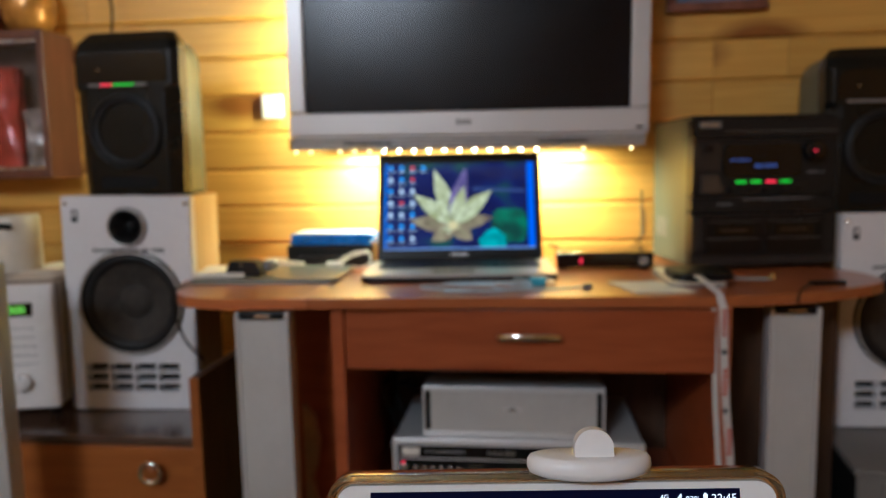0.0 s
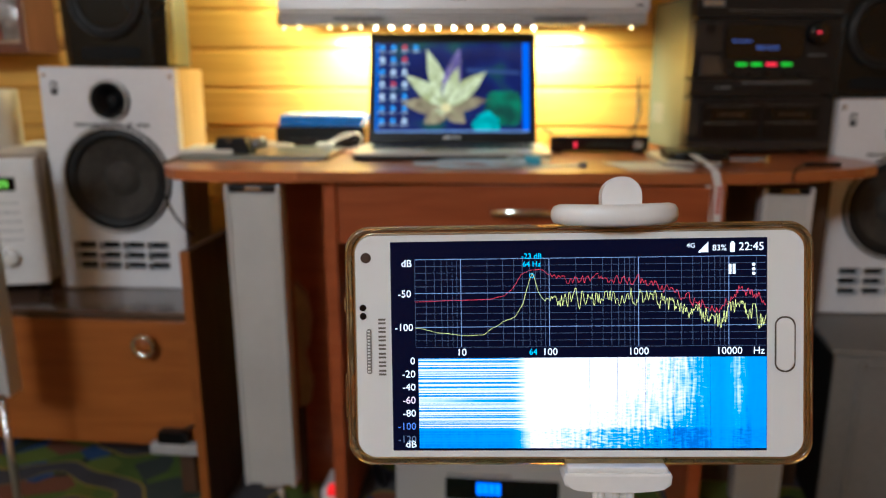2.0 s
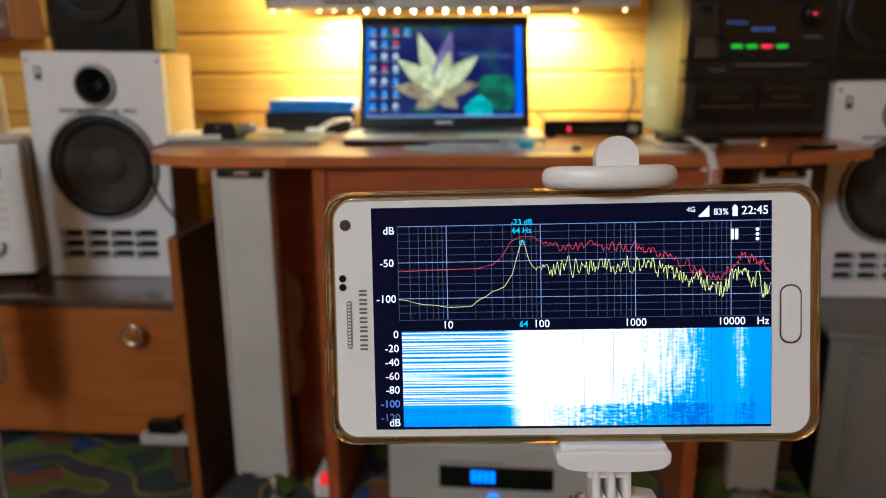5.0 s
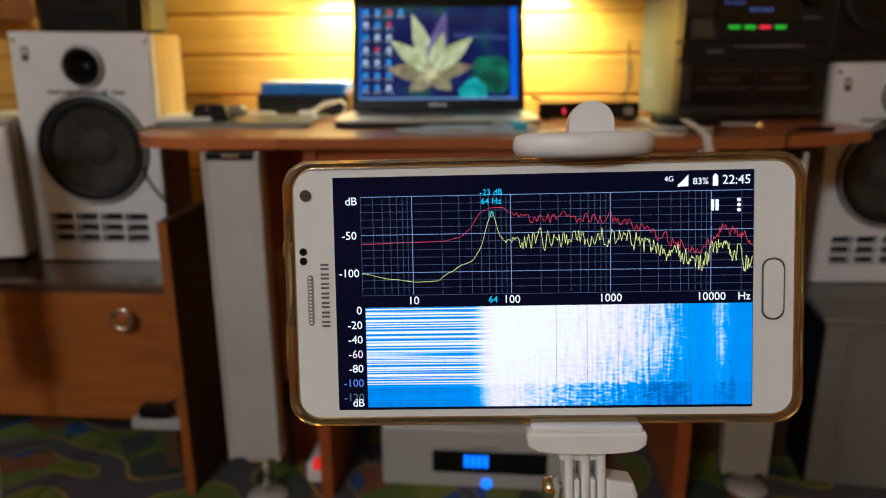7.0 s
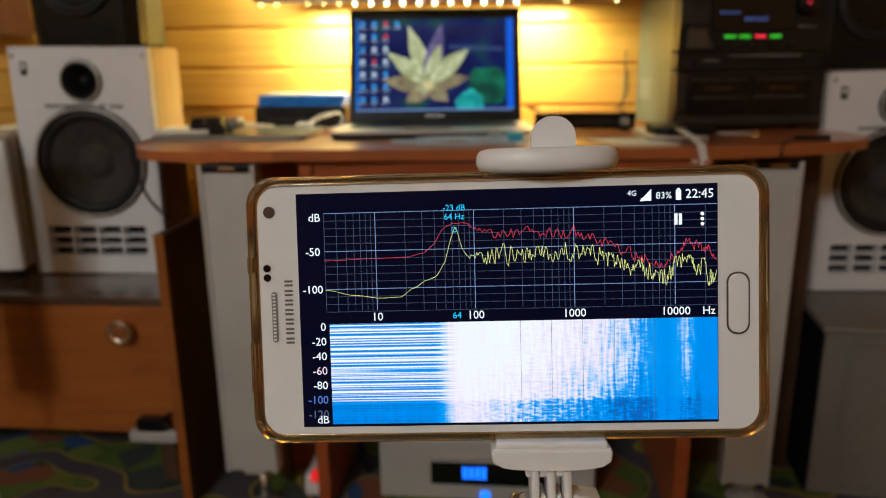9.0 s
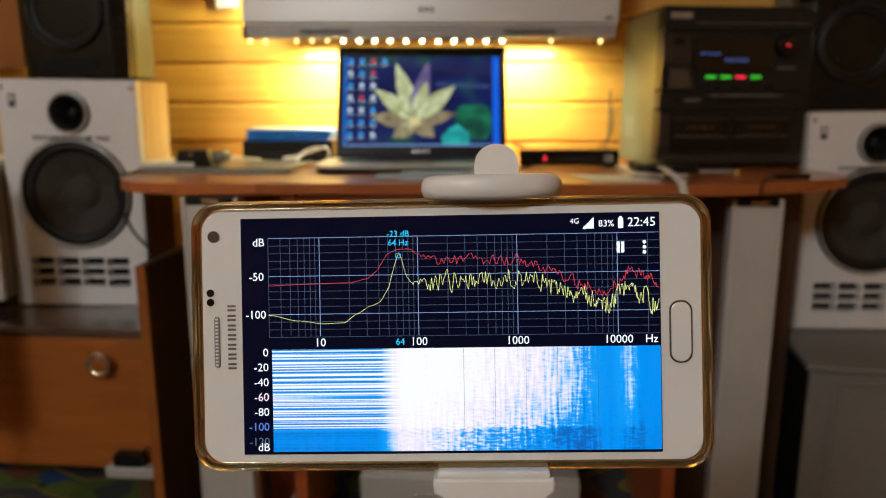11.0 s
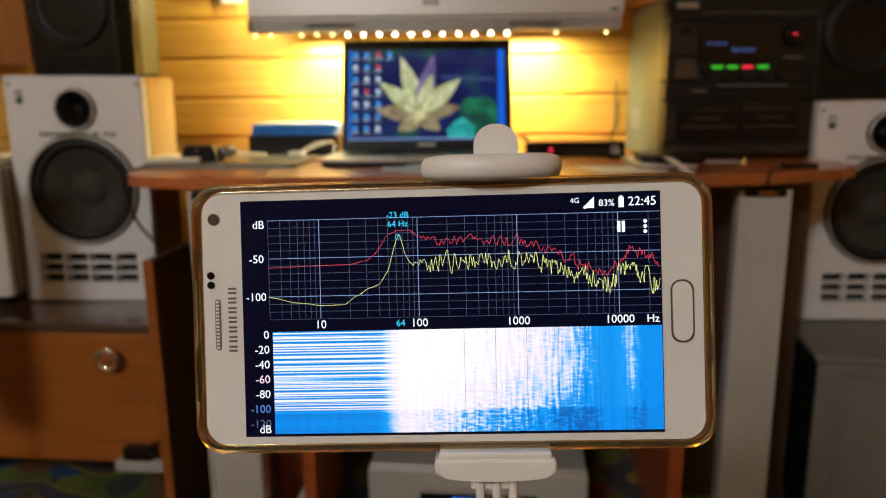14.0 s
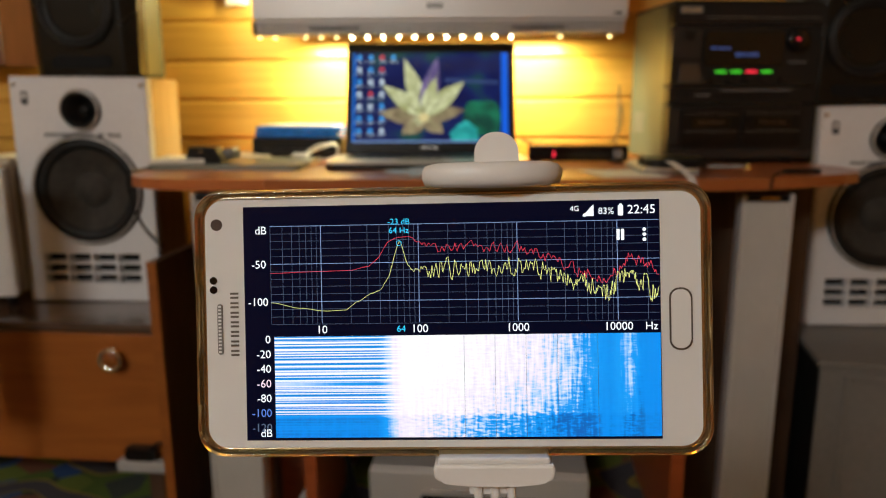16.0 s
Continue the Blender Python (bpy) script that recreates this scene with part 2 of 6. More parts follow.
def spectrogram_mat():
    """Waterfall display: striped low end, white middle, blue top end, brighter over time."""
    m, n, l, b = nodes_of("waterfall_display")
    tc, sep = n.new("ShaderNodeTexCoord"), n.new("ShaderNodeSeparateXYZ")
    l.new(tc.outputs["Generated"], sep.inputs[0])
    x, z = sep.outputs[0], sep.outputs[2]

    def noise_tex(sx, sz, detail=3.0):
        mp = n.new("ShaderNodeMapping")
        mp.inputs["Scale"].default_value = (sx, 1, sz)
        l.new(tc.outputs["Generated"], mp.inputs[0])
        t = n.new("ShaderNodeTexNoise")
        t.inputs["Scale"].default_value, t.inputs["Detail"].default_value = 1.0, detail
        l.new(mp.outputs[0], t.inputs["Vector"])
        return t.outputs[0]

    def op(kind, a, c, clamp=False):
        o = n.new("ShaderNodeMath")
        o.operation, o.use_clamp = kind, clamp
        for k, v in enumerate((a, c)):
            if isinstance(v, (int, float)):
                o.inputs[k].default_value = v
            else:
                l.new(v, o.inputs[k])
        return o.outputs[0]

    def ramp(src, stops):
        r = n.new("ShaderNodeValToRGB")
        e = r.color_ramp.elements
        e[0].position, e[0].color = stops[0][0], (*[stops[0][1]] * 3, 1)
        e[1].position, e[1].color = stops[-1][0], (*[stops[-1][1]] * 3, 1)
        for p, v in stops[1:-1]:
            k = e.new(p)
            k.color = (v, v, v, 1)
        l.new(src, r.inputs[0])
        return r.outputs[0]

    level = ramp(x, [(0.0, 0.24), (0.27, 0.26), (0.30, 0.55), (0.34, 0.95), (0.46, 0.98), (0.58, 0.84), (0.68, 0.74), (0.76, 0.60), (0.82, 0.42), (0.87, 0.29), (0.925, 0.52), (0.95, 0.27), (1.0, 0.26)])
    busy = ramp(x, [(0.0, 0.12), (0.27, 0.12), (0.36, 0.5), (0.5, 1.0), (0.8, 1.0), (0.86, 0.12), (0.89, 0.2), (0.925, 0.8), (0.96, 0.1), (1.0, 0.1)])
    stripes = op("MULTIPLY", ramp(noise_tex(0.15, 42, 1.0), [(0.47, 0.0), (0.53, 1.0)]), ramp(x, [(0.0, 0.78), (0.27, 0.7), (0.34, 0.0), (1.0, 0.0)]))
    stripes = op("MULTIPLY", stripes, ramp(z, [(0.0, 0.05), (0.2, 0.12), (0.26, 1.0), (1.0, 1.0)]))
    cols = op("MULTIPLY", op("SUBTRACT", noise_tex(120, 3.0), 0.5), 0.75)
    cells = op("MULTIPLY", op("SUBTRACT", noise_tex(46, 44), 0.5), ramp(z, [(0.0, 1.0), (0.22, 1.0), (0.3, 0.55), (1.0, 0.5)]))
    rows = op("MULTIPLY", op("SUBTRACT", noise_tex(1.5, 90), 0.5), 0.25)
    early = op("MULTIPLY", ramp(z, [(0.0, 1.0), (0.20, 0.95), (0.24, 0.40), (0.45, 0.24), (0.62, 0.05), (1.0, 0.0)]), -0.42)
    tot = op("ADD", op("ADD", op("ADD", level, stripes), op("MULTIPLY", op("ADD", cols, cells), busy)), op("MULTIPLY", op("ADD", rows, early), busy), True)
    cr = n.new("ShaderNodeValToRGB")
    e = cr.color_ramp.elements
    e[0].position, e[0].color = 0.05, (0.0, 0.12, 0.5, 1)
    e[1].position, e[1].color = 1.0, (1.0, 1.0, 1.0, 1)
    for p, c in ((0.14, (0.0, 0.15, 0.55)), (0.24, (0.0, 0.25, 0.82)), (0.42, (0.01, 0.33, 0.90)), (0.56, (0.45, 0.66, 0.96)), (0.68, (0.88, 0.78, 0.94)), (0.86, (1, 0.925, 0.975))):
        k = e.new(p)
        k.color = (*c, 1)
    l.new(tot, cr.inputs[0])
    b.inputs["Base Color"].default_value = (0.02, 0.02, 0.03, 1)
    b.inputs["Roughness"].default_value = 0.15
    l.new(cr.outputs[0], b.inputs["Emission Color"])
    b.inputs["Emission Strength"].default_value = 1.0
    return m


def screen_mat(name, light, dark, scale):
    """A patch of a picture on a lit screen, mottled between two colours."""
    m, n, l, b = nodes_of(name)
    tc, t, cr = n.new("ShaderNodeTexCoord"), n.new("ShaderNodeTexNoise"), n.new("ShaderNodeValToRGB")
    t.inputs["Scale"].default_value, t.inputs["Detail"].default_value = scale, 4
    l.new(tc.outputs["Object"], t.inputs["Vector"])
    cr.color_ramp.elements[0].position, cr.color_ramp.elements[1].position = 0.36, 0.62
    cr.color_ramp.elements[0].color, cr.color_ramp.elements[1].color = (*dark, 1), (*light, 1)
    l.new(t.outputs[0], cr.inputs[0])
    l.new(cr.outputs[0], b.inputs["Emission Color"])
    b.inputs["Emission Strength"].default_value = 1.0
    b.inputs["Base Color"].default_value = (0.01, 0.01, 0.01, 1)
    b.inputs["Specular IOR Level"].default_value = 0.12
    return m


def wallpaper_mat():
    """Blurred pond behind the flower: deep blue with soft green leaves."""
    m, n, l, b = nodes_of("pond_wallpaper")
    tc = n.new("ShaderNodeTexCoord")
    mp = n.new("ShaderNodeMapping")
    mp.inputs["Scale"].default_value = (3.2, 1, 2.0)
    l.new(tc.outputs["Generated"], mp.inputs[0])
    t = n.new("ShaderNodeTexNoise")
    t.inputs["Scale"].default_value, t.inputs["Detail"].default_value = 1.3, 1
    l.new(mp.outputs[0], t.inputs["Vector"])
    cr = n.new("ShaderNodeValToRGB")
    e = cr.color_ramp.elements
    e[0].position, e[0].color = 0.4, (0.004, 0.006, 0.055, 1)
    e[1].position, e[1].color = 0.72, (0.012, 0.06, 0.05, 1)
    k = e.new(0.56)
    k.color = (0.006, 0.012, 0.085, 1)
    l.new(t.outputs[0], cr.inputs[0])
    l.new(cr.outputs[0], b.inputs["Emission Color"])
    b.inputs["Emission Strength"].default_value = 1.0
    b.inputs["Base Color"].default_value = (0.004, 0.004, 0.005, 1)
    b.inputs["Specular IOR Level"].default_value = 0.12
    b.inputs["Roughness"].default_value = 0.3
    return m


def rug_mat():
    """Play mat: grey winding roads with yellow kerbs over green, with bright plots."""
    m, n, l, b = nodes_of("play_mat")
    tc = n.new("ShaderNodeTexCoord")
    t = n.new("ShaderNodeTexNoise")
    t.inputs["Scale"].default_value, t.inputs["Detail"].default_value = 4.5, 0.5
    l.new(tc.outputs["Object"], t.inputs["Vector"])
    road = n.new("ShaderNodeValToRGB")
    road.color_ramp.interpolation = "CONSTANT"
    e = road.color_ramp.elements
    e[0].position, e[0].color = 0.0, (0, 0, 0, 1)
    e[1].position, e[1].color = 0.60, (0, 0, 0, 1)
    for p, v in ((0.42, 0.5), (0.428, 1.0), (0.535, 0.5), (0.543, 0.0)):
        k = e.new(p)
        k.color = (v, v, v, 1)
    l.new(t.outputs[0], road.inputs[0])
    vor = n.new("ShaderNodeTexVoronoi")
    vor.inputs["Scale"].default_value = 13.0
    l.new(tc.outputs["Object"], vor.inputs["Vector"])
    sepc = n.new("ShaderNodeSeparateColor")
    l.new(vor.outputs["Color"], sepc.inputs[0])
    plots = n.new("ShaderNodeValToRGB")
    plots.color_ramp.interpolation = "CONSTANT"
    e = plots.color_ramp.elements
    e[0].position, e[0].color = 0.0, (0.10, 0.15, 0.02, 1)
    e[1].position, e[1].color = 0.92, (0.03, 0.08, 0.22, 1)
    for p, c in ((0.4, (0.17, 0.21, 0.03)), (0.55, (0.03, 0.045, 0.03)), (0.66, (0.22, 0.075, 0.035)), (0.78, (0.15, 0.18, 0.02)), (0.86, (0.05, 0.06, 0.05))):
        k = e.new(p)
        k.color = (*c, 1)
    l.new(sepc.outputs[0], plots.inputs[0])
    kerb = n.new("ShaderNodeValToRGB")
    kerb.color_ramp.interpolation = "CONSTANT"
    kerb.color_ramp.elements[0].color = (0.36, 0.25, 0.04, 1)
    kerb.color_ramp.elements[1].position, kerb.color_ramp.elements[1].color = 0.75, (0.075, 0.068, 0.075, 1)
    l.new(road.outputs[0], kerb.inputs[0])
    fac = n.new("ShaderNodeMath")
    fac.operation = "GREATER_THAN"
    fac.inputs[1].default_value = 0.25
    l.new(road.outputs[0], fac.inputs[0])
    mx = n.new("ShaderNodeMix")
    mx.data_type = "RGBA"
    l.new(fac.outputs[0], mx.inputs[0])
    l.new(plots.outputs[0], mx.inputs[6])
    l.new(kerb.outputs[0], mx.inputs[7])
    l.new(mx.outputs[2], b.inputs["Base Color"])
    b.inputs["Roughness"].default_value = 0.95
    pile = n.new("ShaderNodeTexNoise")
    pile.inputs["Scale"].default_value = 900
    l.new(tc.outputs["Object"], pile.inputs["Vector"])
    bp = n.new("ShaderNodeBump")
    bp.inputs["Strength"].default_value, bp.inputs["Distance"].default_value = 0.6, 0.003
    l.new(pile.outputs[0], bp.inputs["Height"])
    l.new(bp.outputs[0], b.inputs["Normal"])
    return m


# ---- mesh helpers ----
def merge(dst, src, m=None):
    """Adds one bmesh to another, moved by m."""
    at = {}
    for v in src.verts:
        at[v] = dst.verts.new(m @ v.co if m else v.co)
    for f in src.faces:
        g = dst.faces.new([at[v] for v in f.verts])
        g.smooth = f.smooth
    src.free()
    return dst


def box(x0, x1, y0, y1, z0, z1, b=0.002, seg=2, dst=None):
    bm = bmesh.new()
    bmesh.ops.create_cube(bm, size=1)
    for v in bm.verts:
        v.co = Vector((x0 if v.co.x < 0 else x1, y0 if v.co.y < 0 else y1, z0 if v.co.z < 0 else z1))
    if b:
        b = min(b, 0.45 * min(x1 - x0, y1 - y0, z1 - z0))
        bmesh.ops.bevel(bm, geom=bm.edges[:], offset=b, segments=seg, affect="EDGES", profile=0.5)
    return merge(dst, bm) if dst else bm


def slab(outline, z0, z1, b=0.003, seg=2, axis="z"):
    """A flat solid from an outline; axis y: the outline lies in x and z, and z0, z1 are depths along y."""
    bm = bmesh.new()
    lo = [bm.verts.new((x, y, z0)) for x, y in outline]
    hi = [bm.verts.new((x, y, z1)) for x, y in outline]
    count = len(outline)
    bm.faces.new(lo[::-1]), bm.faces.new(hi)
    for k in range(count):
        bm.faces.new((lo[k], lo[(k + 1) % count], hi[(k + 1) % count], hi[k]))
    if b:
        rims = [e for e in bm.edges if abs(e.verts[0].co.z - e.verts[1].co.z) < 1e-9]
        bmesh.ops.bevel(bm, geom=rims, offset=b, segments=seg, affect="EDGES", profile=0.5)
    if axis == "y":
        for v in bm.verts:
            v.co = Vector((v.co.x, v.co.z, v.co.y))
        bmesh.ops.reverse_faces(bm, faces=bm.faces[:])
    return bm


def rounded(x0, x1, y0, y1, r, steps=6):
    """The outline of a rounded rectangle; r: one radius, or four from the lower left, counter-clockwise."""
    rs = r if isinstance(r, (tuple, list)) else (r,) * 4
    pts = []
    for (cx, cy, a0), q in zip(((x0, y0, 180), (x1, y0, 270), (x1, y1, 0), (x0, y1, 90)), rs):
        ox, oy = cx + (q if cx == x0 else -q), cy + (q if cy == y0 else -q)
        for k in range(steps + 1):
            a = radians(a0 + 90 * k / steps)
            pts.append((ox + q * math.cos(a), oy + q * math.sin(a)))
    return pts


def lathe(profile, seg=40, m=None):
    """Turns (radius, height) pairs round z."""
    bm = bmesh.new()
    rings = []
    for r, h in profile:
        if r < 1e-6:
            rings.append([bm.verts.new((0, 0, h))])
        else:
            rings.append([bm.verts.new((r * math.cos(2 * math.pi * k / seg), r * math.sin(2 * math.pi * k / seg), h)) for k in range(seg)])
    for a, c in zip(rings, rings[1:]):
        for k in range(seg):
            j = (k + 1) % seg
            if len(a) == 1 and len(c) > 1:
                f = bm.faces.new((a[0], c[k], c[j]))
            elif len(c) == 1 and len(a) > 1:
                f = bm.faces.new((a[k], c[0], a[j]))
            elif len(a) > 1:
                f = bm.faces.new((a[k], c[k], c[j], a[j]))
            else:
                continue
            f.smooth = True
    bmesh.ops.recalc_face_normals(bm, faces=bm.faces[:])
    if m:
        bm.transform(m)
    return bm


def facing(x, y, z):
    """Turns a lathe's z axis towards -y, at the given place."""
    return pose(x, y, z, 90, 0, 0)


def tube(points, r, seg=8, smooth=6):
    """A round cable through points, smoothed."""
    pts = [Vector(p) for p in points]
    fine = []
    for i in range(len(pts) - 1):
        p0, p1, p2, p3 = pts[max(i - 1, 0)], pts[i], pts[i + 1], pts[min(i + 2, len(pts) - 1)]
        for k in range(smooth):
            t = k / smooth
            fine.append(0.5 * (2 * p1 + (p2 - p0) * t + (2 * p0 - 5 * p1 + 4 * p2 - p3) * t * t + (3 * p1 - p0 - 3 * p2 + p3) * t ** 3))
    fine.append(pts[-1])
    bm = bmesh.new()
    rings = []
    for i, p in enumerate(fine):
        d = (fine[min(i + 1, len(fine) - 1)] - fine[max(i - 1, 0)]).normalized()
        side = d.cross(Vector((0, 0, 1)) if abs(d.z) < 0.95 else Vector((1, 0, 0))).normalized()
        up = side.cross(d)
        rings.append([bm.verts.new(p + r * (math.cos(2 * math.pi * k / seg) * side + math.sin(2 * math.pi * k / seg) * up)) for k in range(seg)])
    for a, c in zip(rings, rings[1:]):
        for k in range(seg):
            bm.faces.new((a[k], a[(k + 1) % seg], c[(k + 1) % seg], c[k])).smooth = True
    bm.faces.new(rings[0][::-1]), bm.faces.new(rings[-1])
    bmesh.ops.recalc_face_normals(bm, faces=bm.faces[:])
    return bm


def mesh_of(name, bm, material):
    me = bpy.data.meshes.new(name)
    bm.to_mesh(me)
    bm.free()
    me.materials.append(material)
    return me


def part(name, bm, material, parent, label=""):
    ob = new(name, mesh_of(name, bm, material))
    ob.parent = parent
    return tagged(ob, label)


def solo(name, bm, material, label, category, m=None, kind="", group=""):
    """A thing of one mesh."""
    ob = new(name, mesh_of(name, bm, material))
    if m:
        ob.matrix_world = m
    return tagged(ob, label, category, group, kind)


def thing(name, label, category, m, group="", kind=""):
    ob = new(name)
    ob.empty_display_size = 0.05
    ob.matrix_world = m
    return tagged(ob, label, category, group, kind)


def writing(text, size, x, z, y, material, parent, align="CENTER", turn=0, name="lettering"):
    """Flat lettering in the x-z plane, facing -y."""
    cu = bpy.data.curves.new(name, "FONT")
    cu.body, cu.size, cu.align_x, cu.align_y = text, size, align, "CENTER"
    cu.resolution_u = 3
    tmp = bpy.data.objects.new(name, cu)
    me = bpy.data.meshes.new_from_object(tmp)
    bpy.data.objects.remove(tmp)
    me.transform(pose(x, y, z, 90, turn, 0))
    me.materials.append(material)
    ob = new(name, me)
    ob.parent = parent
    return ob


def bars(x0, x1, z, h, y, count, seed=1):
    """A row of small bars for writing too small to read."""
    rnd = random.Random(seed)
    bm = bmesh.new()
    step = (x1 - x0) / count
    for k in range(count):
        w = step * rnd.uniform(0.5, 0.8)
        box(x0 + k * step, x0 + k * step + w, y, y + 0.0006, z - h / 2, z + h / 2 * rnd.uniform(0.7, 1), 0, dst=bm)
    return bm

# ---- structure ----
WALL_Y, FLOOR_X0, FLOOR_X1, ROOM_Y0, TOP = 1.74, -1.75, 1.95, -2.2, 2.45
floor = solo("floor", box(FLOOR_X0, FLOOR_X1, ROOM_Y0, WALL_Y + 0.1, -0.06, 0, 0), FLOORWOOD, "brown laminate floor under the furniture", "floor", kind="structure")
solo("ceiling", box(FLOOR_X0, FLOOR_X1, ROOM_Y0, WALL_Y + 0.1, TOP, TOP + 0.06, 0), PLASTER, "plain light painted ceiling", "ceiling", kind="structure")
wall_north = solo("wall_north", box(FLOOR_X0, FLOOR_X1, WALL_Y + 0.018, WALL_Y + 0.1, 0, TOP, 0), BROWN, "timber wall clad in varnished orange pine boards", "wall", kind="structure")
wall_west = solo("wall_west", box(FLOOR_X0 - 0.1, FLOOR_X0, ROOM_Y0, WALL_Y + 0.1, 0, TOP, 0), PINE, "varnished pine side wall", "wall", kind="structure")
wall_east = solo("wall_east", box(FLOOR_X1, FLOOR_X1 + 0.1, ROOM_Y0, WALL_Y + 0.1, 0, TOP, 0), PINE, "varnished pine side wall", "wall", kind="structure")
wall_south = solo("wall_south", box(FLOOR_X0, FLOOR_X1, ROOM_Y0 - 0.1, ROOM_Y0, 0, TOP, 0), PINE, "varnished pine wall behind the viewer", "wall", kind="structure")

rug = solo("play_mat", box(-1.5, 0.95, -0.9, 1.66, 0.0, 0.008, 0.003), rug_mat(), "children's play carpet with grey roads and green plots", "rug")


def wall_lamp(x, z):
    t = thing("wall_lamp", "broad white wall lamp behind the viewer, switched on", "lamp", pose(x, ROOM_Y0, z))
    part("mount", box(-0.42, 0.42, 0.0, 0.03, -0.27, 0.27, 0.01), WHITE_PLASTIC, t)
    part("diffuser", box(-0.40, 0.40, 0.031, 0.12, -0.25, 0.25, 0.03, 4), emit("lamp_diffuser", (1.0, 0.9, 0.78), 2.0), t, "glowing white diffuser")


wall_lamp(-0.9, 2.15)


# ---- desk ----
DESK_Z = 0.660


def desk():
    t = thing("desk", "cherry laminate computer desk with rounded ends and one drawer", "desk", pose(0, 0, 0))
    left = [(-0.2242, 1.7375), (-0.530, 1.7375), (-0.530, 1.45), (-0.522, 1.40), (-0.509, 1.35), (-0.491, 1.30), (-0.467, 1.253), (-0.434, 1.221), (-0.395, 1.207), (-0.345, 1.203), (-0.2242, 1.209)]
    part("tabletop", slab(left, DESK_Z - 0.018, DESK_Z, 0.0012, 2), CHERRY_TOP, t, "paler cherry laminate top, rounded end")
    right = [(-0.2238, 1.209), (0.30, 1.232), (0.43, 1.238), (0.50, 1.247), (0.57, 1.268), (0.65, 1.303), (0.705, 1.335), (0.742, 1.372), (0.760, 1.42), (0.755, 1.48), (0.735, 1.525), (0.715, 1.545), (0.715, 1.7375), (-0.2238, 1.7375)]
    part("tabletop", slab(right, DESK_Z - 0.018, DESK_Z, 0.0012, 2), CHERRY_TOP, t, "paler cherry laminate top, rounded end")
    under = DESK_Z - 0.018
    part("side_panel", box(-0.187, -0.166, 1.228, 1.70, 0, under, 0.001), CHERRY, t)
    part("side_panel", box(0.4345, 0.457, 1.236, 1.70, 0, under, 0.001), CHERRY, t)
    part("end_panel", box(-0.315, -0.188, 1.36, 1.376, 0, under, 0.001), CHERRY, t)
    # Dark wood here paints the shade beneath the desk's right end.
    part("end_panel", box(0.458, 0.70, 1.44, 1.456, 0, under, 0.001), DARKWOOD, t, "end panel coloured dark for the shade under the desk")
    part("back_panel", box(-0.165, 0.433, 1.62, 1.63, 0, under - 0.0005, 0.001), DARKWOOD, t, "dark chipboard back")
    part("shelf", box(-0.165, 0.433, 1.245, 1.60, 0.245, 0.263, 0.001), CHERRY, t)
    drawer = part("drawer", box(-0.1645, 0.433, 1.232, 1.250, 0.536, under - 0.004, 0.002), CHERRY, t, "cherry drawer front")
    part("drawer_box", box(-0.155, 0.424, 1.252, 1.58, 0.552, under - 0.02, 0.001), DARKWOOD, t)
    h = tube([(0.089, 1.231, 0.5945), (0.094, 1.220, 0.595), (0.115, 1.213, 0.5965), (0.14, 1.211, 0.5965), (0.165, 1.213, 0.5965), (0.186, 1.220, 0.595), (0.191, 1.231, 0.5945)], 0.0042, 10)
    for v in h.verts:
        v.co.z = 0.5955 + (v.co.z - 0.5955) * 1.5
    part("handle", h, CHROME, drawer, "curved chrome handle")
    return t


desk()


# ---- column speakers ----
def column_speaker(x, y, z0, z1, w, label):
    """Slim column on a thin pole with a round foot; x, y: the middle of its front."""
    t = thing("column_speaker", label, "speaker", pose(x, y, 0), "home cinema column speakers")
    d, h = 0.034, w / 2
    part("frame", box(-h, h, 0.006, d, z0, z1, 0.004), SILVER, t)
    part("side_trim", box(-h, -h + 0.0075, 0, 0.008, z0, z1, 0.002), SILVER, t)
    part("side_trim", box(h - 0.0075, h, 0, 0.008, z0, z1, 0.002), SILVER, t)
    part("grille", box(-h + 0.0075, h - 0.0075, 0.002, 0.007, z0 + 0.006, z1 - 0.014, 0.001), GREYMESH, t, "grey mesh grille")
    part("top_cap", box(-h + 0.008, h - 0.008, 0.001, 0.02, z1 - 0.012, z1, 0.002), BLACK, t, "dark recessed cap")
    part("clip", box(-0.012, 0.016, -0.001, 0.008, z1 - 0.009, z1 - 0.003, 0.001), CHROME, t, "bright metal clip")
    part("foot_cap", box(-0.016, 0.02, 0.0, 0.02, z0 - 0.004, z0 + 0.0, 0.001), CHROME, t)
    part("pole", lathe([(0, z0), (0.0055, z0), (0.0055, 0.014), (0, 0.014)], 20, pose(0.012, 0.02, 0)), ALU, t, "thin silver pole")
    part("base", lathe([(0, 0.018), (0.012, 0.018), (0.034, 0.014), (0.037, 0.0105), (0.037, 0.0085), (0, 0.0085)], 40, pose(0.012, 0.02, 0)), SILVER, t)
    return t


column_speaker(-0.2985, 1.204, 0.092, 0.637, 0.0935, "slim silver column speaker on a low pole beneath the desk edge")
column_speaker(0.576, 1.30, 0.045, 0.630, 0.082, "slim silver column speaker under the desk's rounded end")
column_speaker(-0.7325, 1.10, 0.297, 0.735, 0.085, "slim silver column speaker on a tall pole beside the microwave")


